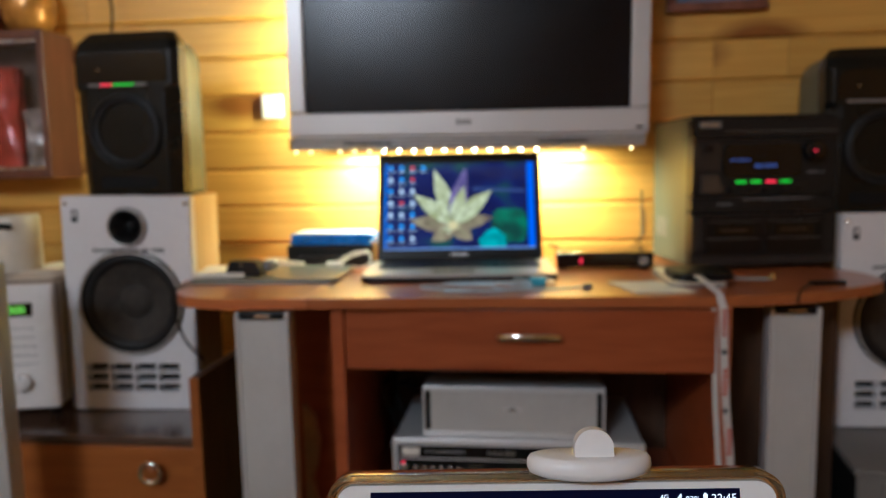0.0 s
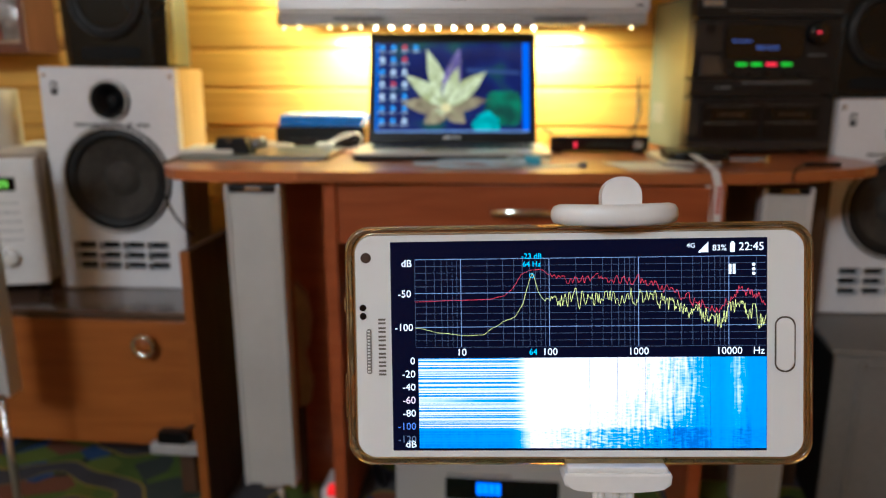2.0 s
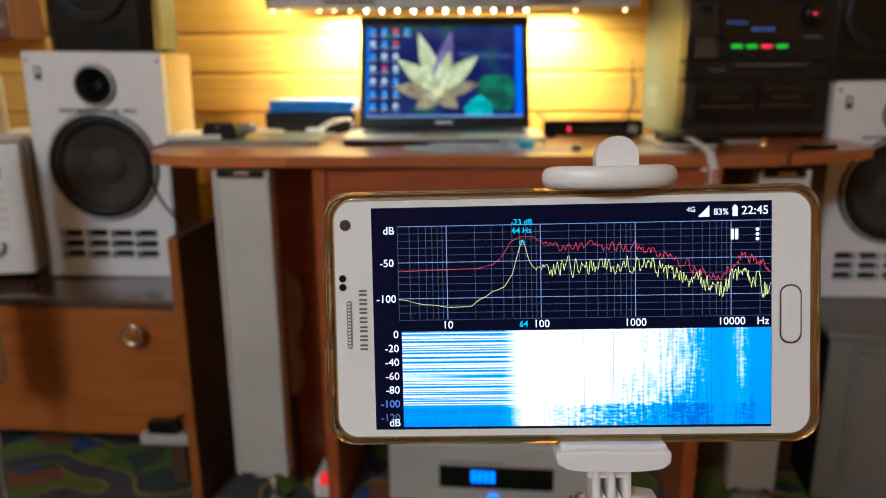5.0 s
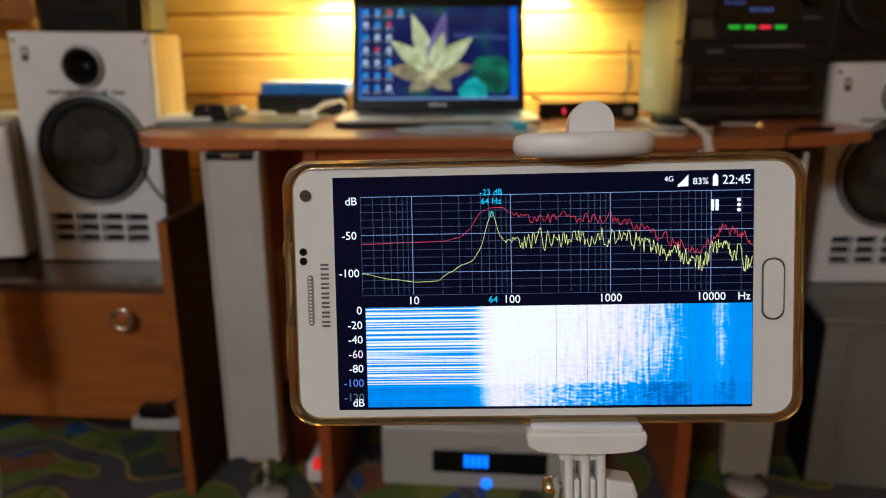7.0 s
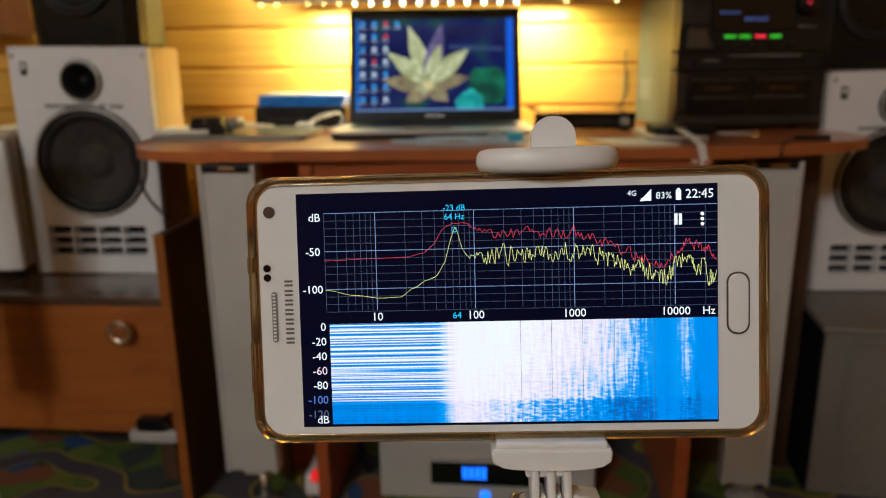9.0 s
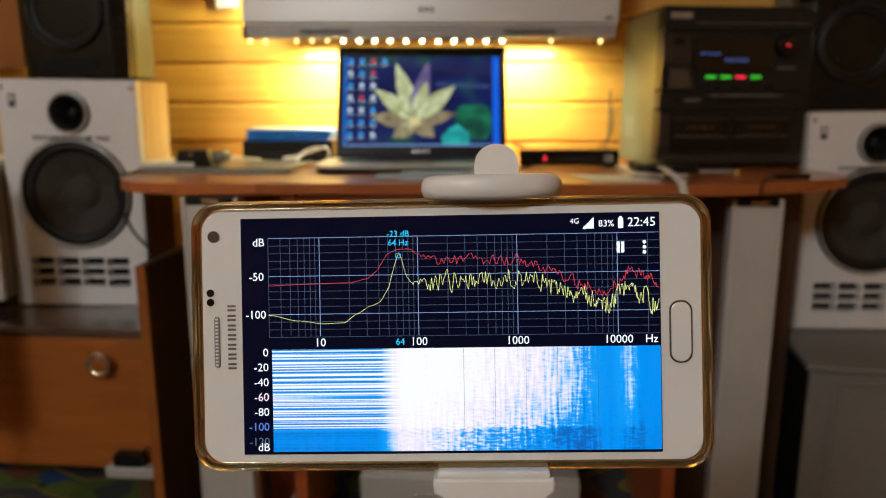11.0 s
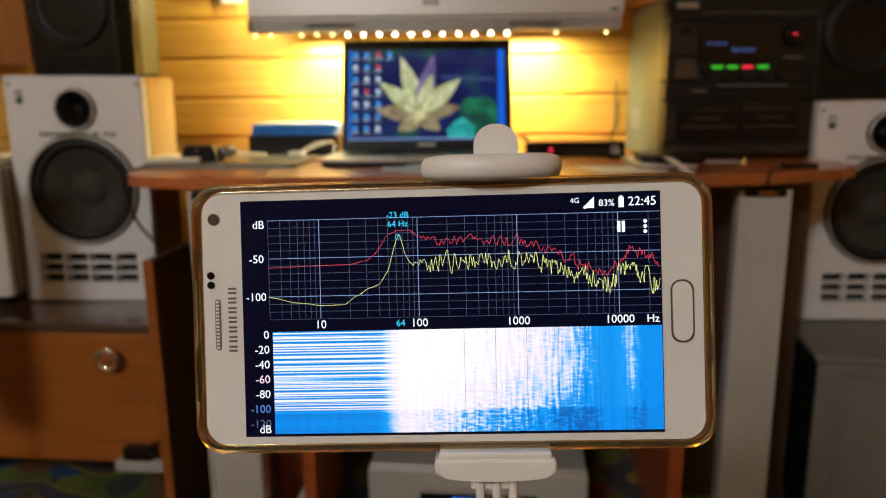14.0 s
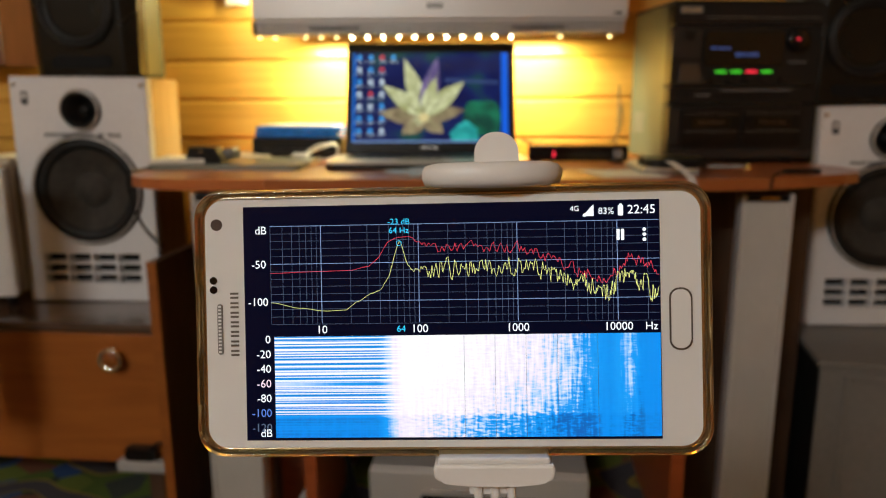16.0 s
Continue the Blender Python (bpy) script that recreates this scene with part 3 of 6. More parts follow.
# ---- white loudspeakers ----
def driver(parent, x, z, y, r, ring, cone_mat, name="woofer"):
    """A loudspeaker driver set in a front at depth y, facing -y."""
    d = part(name, lathe([(r, -0.002), (r, 0.005), (r - 0.3 * ring, 0.008), (r - ring, 0.006), (r - ring, -0.002)], 56, facing(x, y, z)), RUBBER, parent)
    if name != "monitor_woofer":
        q = r - 0.42 * ring
        part("trim_ring", lathe([(q, 0.006), (q, 0.0094), (q - 0.0012, 0.0102), (q - 0.0026, 0.0094), (q - 0.0026, 0.006)], 56, facing(x, y, z)), RING, d, "thin bright metal ring")
    ri = r - ring
    part("surround", lathe([(ri, 0.001), (ri * 0.97, 0.005), (ri * 0.90, 0.006), (ri * 0.83, 0.002), (ri * 0.80, -0.001)], 56, facing(x, y, z)), RUBBER, d)
    part("cone", lathe([(ri * 0.81, -0.0005), (ri * 0.6, -0.010), (ri * 0.36, -0.020), (ri * 0.34, -0.021)], 56, facing(x, y, z)), cone_mat, d)
    part("dust_cap", lathe([(ri * 0.36, -0.0205), (ri * 0.30, -0.014), (ri * 0.16, -0.009), (0, -0.0075)], 40, facing(x, y, z)), BLACK_GLOSS if name == "monitor_woofer" else (CONE if name != "tweeter" else CHARCOAL), d)
    return d


def front_with_holes(x0, x1, z0, z1, y0, y1, holes, rects=()):
    """A front panel with round and square holes, cut as a grid of strips round each opening."""
    bm = bmesh.new()
    seg = 48
    xs = sorted({x0, x1, *[c[0] - c[2] - 0.004 for c in holes], *[c[0] + c[2] + 0.004 for c in holes], *[r[0] for r in rects], *[r[1] for r in rects]})
    zs = sorted({z0, z1, *[c[1] - c[2] - 0.004 for c in holes], *[c[1] + c[2] + 0.004 for c in holes], *[r[2] for r in rects], *[r[3] for r in rects]})
    for xa, xb in zip(xs, xs[1:]):
        for za, zb in zip(zs, zs[1:]):
            mx, mz = (xa + xb) / 2, (za + zb) / 2
            if any(r[0] < mx < r[1] and r[2] < mz < r[3] for r in rects):
                continue
            if any(abs(mx - c[0]) < c[2] + 0.004 and abs(mz - c[1]) < c[2] + 0.004 for c in holes):
                continue
            for y in (y0,):
                bm.faces.new([bm.verts.new(p) for p in ((xa, y, za), (xb, y, za), (xb, y, zb), (xa, y, zb))])
    for cx, cz, r in holes:
        s = r + 0.004
        inner, outer, deep = [], [], []
        for k in range(seg):
            a = 2 * math.pi * (k + 0.5) / seg
            c, sn = math.cos(a), math.sin(a)
            q = s / max(abs(c), abs(sn))
            inner.append(bm.verts.new((cx + r * c, y0, cz + r * sn)))
            outer.append(bm.verts.new((cx + q * c, y0, cz + q * sn)))
            deep.append(bm.verts.new((cx + r * c, y1, cz + r * sn)))
        for k in range(seg):
            j = (k + 1) % seg
            bm.faces.new((outer[k], outer[j], inner[j], inner[k]))
            bm.faces.new((inner[k], inner[j], deep[j], deep[k]))
        corners = [(s, s), (-s, s), (-s, -s), (s, -s)]
        for n, (px, pz) in enumerate(corners):
            k = seg // 8 + n * seg // 4
            a, c = outer[(k - 1) % seg], outer[k % seg]
            bm.faces.new((a, bm.verts.new((cx + px, y0, cz + pz)), c))
    for r in rects:
        for (xa, za, xb, zb) in ((r[0], r[2], r[1], r[2]), (r[1], r[2], r[1], r[3]), (r[1], r[3], r[0], r[3]), (r[0], r[3], r[0], r[2])):
            bm.faces.new([bm.verts.new(p) for p in ((xa, y0, za), (xb, y0, zb), (xb, y1, zb), (xa, y1, za))])
    bmesh.ops.remove_doubles(bm, verts=bm.verts[:], dist=1e-5)
    bmesh.ops.recalc_face_normals(bm, faces=bm.faces[:])
    if bm.faces:
        f = max(bm.faces, key=lambda g: g.calc_area())
        if f.normal.y > 0:
            bmesh.ops.reverse_faces(bm, faces=bm.faces[:])
    return bm


def white_speaker(m, depth, label):
    """Bookshelf speaker, base at z 0, front at y 0, 0.255 wide and 0.427 high."""
    t = thing("white_loudspeaker", label, "speaker", m, "pair of white loudspeakers")
    w, h = 0.1275, 0.427
    holes = [(0.0035, 0.2175, 0.1005), (0.002, 0.3665, 0.038)]
    rects = []
    for i in range(4):
        for j in range(3):
            xa, za = -0.094 + i * 0.0477, 0.037 + j * 0.0205
            rects.append((xa, xa + 0.0432, za, za + 0.0165))
    part("front", front_with_holes(-w + 0.004, w - 0.004, 0.004, h - 0.004, -0.004, 0.0188, holes, rects), WHITE_SPK, t, "white painted front")
    rim = bmesh.new()
    for b in ((-w, w, -0.003, 0.02, 0, 0.005), (-w, w, -0.003, 0.02, h - 0.005, h), (-w, -w + 0.005, -0.003, 0.02, 0, h), (w - 0.005, w, -0.003, 0.02, 0, h)):
        box(*b, 0.0018, dst=rim)
    part("front_rim", rim, WHITE_SPK, t)
    part("cabinet", box(-w, w, 0.0212, depth, 0, h, 0.002), OAK_LIGHT, t, "pale wood-grain cabinet")
    part("inner_baffle", box(-w + 0.0055, w - 0.0055, 0.0192, 0.0208, 0.0055, h - 0.0055, 0), BLACK_MATT, t)
    driver(t, 0.0035, 0.2175, -0.003, 0.1045, 0.0085, CONE, "woofer")
    driver(t, 0.002, 0.3665, -0.003, 0.039, 0.005, BLACK, "tweeter")
    part("badge", box(-0.106, -0.094, -0.0055, -0.003, 0.376, 0.4, 0.0006), PRINT, t, "small dark badge")
    part("badge_mark", box(-0.103, -0.097, -0.0062, -0.005, 0.387, 0.397, 0.0004), WHITE_PLASTIC, t)
    rnd = random.Random(3)
    for k in range(22):
        x = -0.068 + k * 0.00655
        if k not in (14, 17):
            part("print_bar", box(x, x + rnd.uniform(0.0035, 0.005), -0.0048, -0.0042, 0.3175, 0.3175 + rnd.uniform(0.006, 0.008), 0), PRINT, t)
    for sx in (-1, 1):
        part("screw", lathe([(0, 0.003), (0.003, 0.0028), (0.0045, 0.001), (0.0045, 0)], 16, facing(sx * 0.118, -0.004, 0.412)), CHROME, t)
    return t


white_speaker(pose(-0.6415, 1.397, 0.3995, 0, 0.9, 5), 0.15, "white-fronted wooden loudspeaker standing on the drawer cabinet")
white_speaker(pose(0.876, 1.55, 0.3400, 0, -0.8, 0), 0.16, "white-fronted wooden loudspeaker standing on the grey cabinet")


# ---- black studio monitors ----
def monitor_body(w, h, r, y0, y1, taper):
    """A body with a rounded top, its back narrower than its front."""
    bm = bmesh.new()
    rings = []
    for y, k in ((y0, 0.87), (y0 + 0.012, 0.965), (y0 + 0.03, 1.0), (y1 - 0.02, taper), (y1, taper * 0.97)):
        pts = rounded(-w * k, w * k, 0, h if k > 0.95 else h * 0.985, (0.006, 0.006, r, r), 8)
        rings.append([bm.verts.new((x, y, z)) for x, z in pts])
    count = len(rings[0])
    for a, c in zip(rings, rings[1:]):
        for k in range(count):
            bm.faces.new((a[k], a[(k + 1) % count], c[(k + 1) % count], c[k])).smooth = True
    bm.faces.new(rings[0][::-1]), bm.faces.new(rings[-1])
    bmesh.ops.recalc_face_normals(bm, faces=bm.faces[:])
    return bm


def monitor_front(sections, back):
    """A moulded front, lofted upwards: (z, half width, half width of the flat face, depth of the cheek's outer edge, depth of the face)."""
    bm = bmesh.new()
    rings = []
    for z, w, wc, yb, y0 in sections:
        rings.append([bm.verts.new(p) for p in ((-w, back, z), (-w, yb, z), (-wc, y0, z), (wc, y0, z), (w, yb, z), (w, back, z))])
    for a, c in zip(rings, rings[1:]):
        for k in range(6):
            bm.faces.new((a[k], a[(k + 1) % 6], c[(k + 1) % 6], c[k]))
    bm.faces.new(rings[0][::-1]), bm.faces.new(rings[-1])
    bmesh.ops.recalc_face_normals(bm, faces=bm.faces[:])
    bmesh.ops.bevel(bm, geom=bm.edges[:], offset=0.0022, segments=2, affect="EDGES", profile=0.5, clamp_overlap=True)
    for f in bm.faces:
        f.smooth = f.calc_area() < 4e-5
    return bm


def studio_monitor(m, depth, label, lit=True):
    """Base at z 0, front at y 0."""
    t = thing("studio_monitor", label, "speaker", m, "pair of black studio monitors")
    h = 0.312
    part("body", monitor_body(0.0955, h, 0.052, 0.012, depth, 0.98), GREYMETAL, t, "grey-green painted body")
    shape = [(0, 0.100, 0.080, 0.006, -0.012), (0.030, 0.101, 0.080, 0.005, -0.0125), (0.198, 0.1045, 0.078, 0.005, -0.0125), (0.207, 0.1055, 0.094, -0.002, -0.0128),
             (0.272, 0.1060, 0.094, 0.0, -0.011), (0.292, 0.1030, 0.088, 0.008, -0.005), (0.3125, 0.088, 0.076, 0.022, 0.014)]
    part("front", monitor_front(shape, 0.034), CHEEK, t, "moulded glossy black front")
    part("tweeter_panel", slab(rounded(-0.088, 0.088, 0.214, 0.268, (0.004, 0.004, 0.012, 0.012)), -0.0152, -0.0105, 0.002, 2, "y"), BLACK_GLOSS, t, "glossy black upper panel")
    part("tweeter_dot", lathe([(0, 0.003), (0.002, 0.002), (0.003, 0)], 16, facing(-0.05, -0.0152, 0.238)), CHROME, t)
    bar = part("level_bar", box(-0.070, 0.047, -0.0168, -0.012, 0.2070, 0.2125, 0.0005), GREY, t, "level display bar")
    if lit:
        part("red_segment", box(-0.046, -0.022, -0.0178, -0.0164, 0.2080, 0.2115, 0), E_RED, bar, "lit red segment")
        part("green_segment", box(-0.021, 0.022, -0.0178, -0.0164, 0.2080, 0.2115, 0), E_GREEN, bar, "lit green segment")
    driver(t, -0.001, 0.122, -0.0135, 0.0715, 0.006, BLACK_MATT, "monitor_woofer")
    part("woofer_edge", lathe([(0.0690, 0.006), (0.0690, 0.0086), (0.0682, 0.0092), (0.0672, 0.0086), (0.0672, 0.006)], 56, facing(-0.001, -0.0135, 0.122)), mat("dark_grey_ring", (0.05, 0.05, 0.05), 0.35), t, "thin dark grey ring")
    part("port", slab(rounded(-0.058, 0.056, 0.014, 0.036, 0.009), -0.0145, -0.0118, 0.0005, 1, "y"), BLACK_MATT, t, "wide slot port")
    return t


studio_monitor(pose(-0.6225, 1.412, 0.8275), 0.12, "black and grey studio monitor on the white loudspeaker")
studio_monitor(pose(0.815, 1.565, 0.7690), 0.172, "black studio monitor standing in shade on the white loudspeaker", False)


# ---- drawer cabinet and what stands on it ----
def drawer_cabinet():
    t = thing("drawer_cabinet", "brown wooden cabinet with one deep drawer and ring knob", "cabinet", pose(0, 0, 0))
    part("top", box(-1.40, -0.438, 1.258, 1.725, 0.382, 0.398, 0.002), GLOSSTOP, t, "dark glossy cabinet top")
    part("body", box(-1.38, -0.439, 1.285, 1.72, 0.126, 0.381, 0.001), ALDER, t)
    dr = part("drawer_front", box(-0.86, -0.440, 1.262, 1.284, 0.131, 0.378, 0.002), ALDER, t, "reddish veneer drawer front")
    part("knob", lathe([(0.010, 0), (0.013, 0.004), (0.017, 0.012), (0.0215, 0.016), (0.0225, 0.019), (0.0205, 0.021), (0.016, 0.018), (0.012, 0.0165), (0, 0.016)], 32, facing(-0.534, 1.262, 0.336)), CHROME, dr, "round chrome knob")
    part("knob_centre", lathe([(0.0150, 0.0182), (0.013, 0.0196), (0, 0.0200)], 28, facing(-0.534, 1.262, 0.336)), ALDER, dr, "brown knob centre")
    part("drawer_front", box(-1.37, -0.864, 1.262, 1.284, 0.131, 0.378, 0.002), ALDER, t)
    part("side_panel", box(-0.437, -0.421, 1.222, 1.72, 0.0, 0.520, 0.001), DARKWOOD, t, "dark side board")
    part("edge_strip", box(-0.4375, -0.4205, 1.2185, 1.2218, 0.0, 0.5205, 0.0004), ALDER, t, "lighter edge banding")
    for x in (-1.35, -0.50):
        part("leg", box(x - 0.015, x + 0.015, 1.30, 1.33, 0.008, 0.126, 0.002), DARKWOOD, t)
        part("leg", box(x - 0.015, x + 0.015, 1.66, 1.69, 0.008, 0.126, 0.002), DARKWOOD, t)


drawer_cabinet()


def microwave():
    t = thing("microwave_oven", "white microwave oven with green clock on the cabinet", "microwave", pose(-0.760, 1.340, 0.415, 0, 0, 13))
    part("body", box(-0.40, 0, 0.012, 0.27, 0.008, 0.25, 0.004), mat("taupe_enamel", (0.34, 0.29, 0.24), 0.4, 0.0, 0.06), t, "taupe metal casing")
    part("casing_seam", box(0.0002, 0.0016, 0.030, 0.0325, 0.010, 0.248, 0.0004), CREAM, t, "pale seam down the side")
    part("control_panel", box(-0.122, -0.001, -0.004, 0.0115, 0.006, 0.249, 0.004), WHITE_PLASTIC, t, "white control panel")
    part("door", box(-0.399, -0.1245, -0.002, 0.0115, 0.006, 0.249, 0.004), BLACK_GLOSS, t, "dark glass door")
    disp = part("display", box(-0.101, -0.039, -0.0055, -0.0035, 0.188, 0.214, 0.0008), BLACK_GLOSS, t, "black clock window")
    writing("000", 0.021, -0.066, 0.2005, -0.0062, E_DIGIT, disp, name="digits")
    for k in range(5):
        z = 0.165 - k * 0.0175
        part("button", box(-0.099, -0.090, -0.0058, -0.0035, z - 0.0038, z + 0.0038, 0.001), PRINT, t)
        part("button_print", bars(-0.083, -0.035, z, 0.003, -0.0046, 8, 7 + k), PRINT_GREY, t)
    part("dial", lathe([(0.019, 0), (0.0185, 0.010), (0.016, 0.013), (0, 0.0135)], 32, facing(-0.066, -0.004, 0.062)), WHITE_PLASTIC, t, "white rotary dial")
    part("dial_mark", box(-0.067, -0.065, -0.0182, -0.0172, 0.066, 0.080, 0.0003), PRINT_GREY, t)
    for x in (-0.37, -0.03):
        for y in (0.04, 0.23):
            part("foot", lathe([(0.0, -0.0168), (0.011, -0.0168), (0.013, 0.009), (0, 0.009)], 16, pose(x, y, 0)), BLACK, t)


microwave()


def canister():
    t = thing("canister", "cream enamel canister with black handle on the microwave", "canister", pose(-0.945, 1.49, 0.666))
    part("body", lathe([(0, 0), (0.048, 0), (0.05, 0.003), (0.05, 0.117), (0.047, 0.121), (0.0, 0.121)], 40), CREAM, t)
    part("handle", tube([(-0.03, -0.052, 0.10), (-0.015, -0.058, 0.102), (0.01, -0.058, 0.102), (0.03, -0.048, 0.098)], 0.006), BLACK, t, "black handle")


canister()
for k, (x, y, a, w) in enumerate(((-0.845, 1.44, 8, 0.10), (-0.86, 1.50, -14, 0.12))):
    pm = box(-w / 2, w / 2, -0.06, 0.06, 0, 0.0015, 0)
    bmesh.ops.subdivide_edges(pm, edges=pm.edges[:], cuts=3, use_grid_fill=True)
    for v in pm.verts:
        v.co.z += 0.006 * (v.co.x / w * 2) ** 2 * (1 if v.co.y > 0 else 0.3)
    solo("paper_sheet", pm, PAPER, "loose sheet of white paper on the microwave", "paper", pose(x, y, 0.6655 + 0.003 * k, 0, 0, a), group="papers on the microwave")


# ---- wall display case ----
def display_case():
    t = thing("display_case", "brown wooden wall case with a glazed front", "display case", pose(-0.945, 1.628, 0.862))
    w, h, d = 0.42, 0.335, 0.112
    part("side", box(-0.016, 0, 0, d, 0, h, 0.002), BROWN, t)
    part("side", box(-w, -w + 0.016, 0, d, 0, h, 0.002), BROWN, t)
    part("rail", box(-w + 0.0165, -0.0165, 0, d, 0, 0.02, 0.002), BROWN, t)
    part("rail", box(-w + 0.0165, -0.0165, 0, d, h - 0.02, h, 0.002), BROWN, t)
    part("back", box(-w + 0.0165, -0.0165, d - 0.006, d - 0.001, 0.0205, h - 0.0205, 0), DARKWOOD, t)
    part("glazing_bead", box(-w + 0.017, -0.017, 0.004, 0.008, 0.0205, 0.027, 0.001), ALU, t)
    part("glazing_bead", box(-w + 0.017, -0.017, 0.004, 0.008, h - 0.028, h - 0.0205, 0.001), ALU, t)
    pane = part("pane", box(-w + 0.017, -0.017, 0.009, 0.012, 0.0275, h - 0.0285, 0), CLEAR, t, "clear glass pane")
    pane.visible_shadow = False


display_case()


def crumpled_pack(x, z0, w, h, seed, material, label):
    bm = box(-w / 2, w / 2, -0.018, 0.018, 0, h, 0.006, 1)
    bmesh.ops.subdivide_edges(bm, edges=bm.edges[:], cuts=4, use_grid_fill=True)
    for v in bm.verts:
        v.co += 0.008 * Vector((noise.noise(v.co * 40 + Vector((seed, 0, 0))), noise.noise(v.co * 40 + Vector((0, seed, 0))), 0.0))
    solo("snack_pack", bm, material, label, "package", pose(x, 1.69, z0), group="packs in the wall case")


crumpled_pack(-1.0, 0.8825, 0.075, 0.14, 3.0, FOIL, "crumpled shiny foil pack in the case")
crumpled_pack(-1.09, 0.8825, 0.085, 0.24, 9.0, REDPACK, "red wrapper pack in the case")
crumpled_pack(-1.19, 0.8825, 0.08, 0.2, 15.0, FOIL, "crumpled shiny foil pack in the case")


def case_top_things():
    b = lathe([(0, 0), (0.04, 0), (0.055, 0.03), (0.06, 0.07), (0.045, 0.11), (0.05, 0.13), (0.045, 0.131), (0.04, 0.11)], 28)
    for v in b.verts:
        v.co += 0.006 * noise.noise_vector(v.co * 30)
    solo("amber_vase", b, AMBER, "amber foil-wrapped vase on the wall case", "vase", pose(-1.01, 1.685, 1.198))
    r = lathe([(0, 0), (0.05, 0.002), (0.062, 0.04), (0.05, 0.08), (0, 0.1)], 24)
    for v in r.verts:
        v.co += 0.01 * noise.noise_vector(v.co * 25)
    solo("red_bundle", r, REDPACK, "red fabric bundle on the wall case", "decoration", pose(-1.15, 1.685, 1.198))


case_top_things()


# ---- television ----
def television():
    t = thing("television", "silver flat television on the wall, switched off", "television", pose(0.012, 1.555, 0.908, 0, 0.5, 0))
    w = 0.367
    z0, zs0, zs1, h = 0.026, 0.075, 0.446, 0.487
    sx = 0.331
    part("bezel_bottom", box(-w, w, 0, 0.05, z0, zs0, 0.004), SILVER, t)
    part("bezel_top", box(-w, w, 0, 0.05, zs1, h, 0.004), SILVER, t)
    part("bezel_side", box(-w, -sx, 0, 0.05, zs0 + 0.0005, zs1 - 0.0005, 0.003), SILVER, t)
    part("bezel_side", box(sx, w, 0, 0.05, zs0 + 0.0005, zs1 - 0.0005, 0.003), SILVER, t)
    part("screen", box(-sx + 0.0005, sx - 0.0005, 0.007, 0.04, zs0 + 0.0005, zs1 - 0.0005, 0), TV_SCREEN, t, "dark matt screen")
    part("back_shell", box(-w + 0.02, w - 0.02, 0.051, 0.10, 0.02, h - 0.02, 0.02, 3), BLACK, t, "black back shell")
    for k in range(3):
        part("speaker_slat", box(-w + 0.004, w - 0.004, 0.003 + 0.003 * k, 0.04, z0 - 0.0066 - k * 0.0085, z0 - 0.001 - k * 0.0085, 0.0015), SILVER, t)
    part("slat_backing", box(-w + 0.006, w - 0.006, 0.014, 0.05, 0.001, z0 - 0.001, 0), BLACK, t)
    slot = mesh_of("vent_slot", box(0, 0.0052, 0.0035, 0.006, 0.0075, 0.0135, 0), BLACK_MATT)
    for x0 in (-0.25, 0.15):
        for k in range(14):
            vent = new("vent_slot", slot)
            vent.parent, vent.location.x = t, x0 + k * 0.0072
    part("end_cap", box(-w - 0.001, -w + 0.004, 0.002, 0.045, 0, z0 - 0.001, 0.001), CHARCOAL, t)
    part("sensor", box(0.341, 0.356, -0.001, 0.002, 0.034, 0.0385, 0.0008), BLACK_GLOSS, t)
    logo = bmesh.new()
    for x0, x1 in ((-0.016, -0.007), (-0.005, 0.004), (0.006, 0.015)):
        box(x0, x1, -0.0012, 0.0002, 0.047, 0.0575, 0.0008, dst=logo)
    part("logo_mark", logo, SILVER_DARK, t, "small raised maker's mark")
    part("wall_bracket", box(-0.1, 0.1, 0.1005, 0.184, 0.15, 0.35, 0.003), BLACK, t)


television()


def led_garland():
    t = thing("led_strip", "string of warm LED bulbs under the television", "light", pose(0, 1.580, 0.9035, 0, 0.5, 0))
    part("strip", box(-0.352, 0.365, 0.0, 0.010, 0.003, 0.0046, 0.0003), WHITE_PLASTIC, t)
    unlit = {2, 17, 18, 20, 21}
    for k in range(23):
        x = -0.35 + k * 0.0318
        m = LED_OFF if k in unlit else (LED_WARM if 6 <= k <= 16 else LED_DIM)
        g = 0.75 if m is LED_WARM else 0.6
        b = lathe([(0, -0.0034 * g), (0.0019 * g, -0.003 * g), (0.0033 * g, -0.0010), (0.0033 * g, 0.001), (0.002 * g, 0.0031)], 12)
        b.transform(pose(x, 0.005, 0))
        part("bulb", b, m, t)


led_garland()
solo("wall_socket", box(-0.052, 0.0, -0.012, 0, 0, 0.056, 0.004), WHITE_PLASTIC, "white wall socket on the pine boards", "socket", pose(-0.425, WALL_Y - 0.002, 0.99))


def wall_picture():
    t = thing("framed_picture", "brown framed picture on the pine wall", "picture", pose(0.44, 1.735, 1.19))
    for b in ((0, 0.21, -0.018, 0, 0, 0.02), (0, 0.21, -0.018, 0, 0.28, 0.30), (0, 0.02, -0.018, 0, 0.0205, 0.2795), (0.19, 0.21, -0.018, 0, 0.0205, 0.2795)):
        part("frame_rail", box(*b, 0.003), BROWN, t)
    part("print", box(0.0205, 0.1895, -0.008, -0.003, 0.0205, 0.2795, 0), mat("blue_print", (0.12, 0.18, 0.30), 0.3, var=0.6, scale=14), t, "blue-grey print")


wall_picture()


# ---- laptop ----
def flower_petal(length, width, bend):
    pts = []
    for k in range(9):
        s = k / 8
        pts.append((bend * s * s - width * math.sin(math.pi * s ** 0.8) * 0.5, length * s))
    for k in range(7, 0, -1):
        s = k / 8
        pts.append((bend * s * s + width * math.sin(math.pi * s ** 0.8) * 0.5, length * s))
    return pts


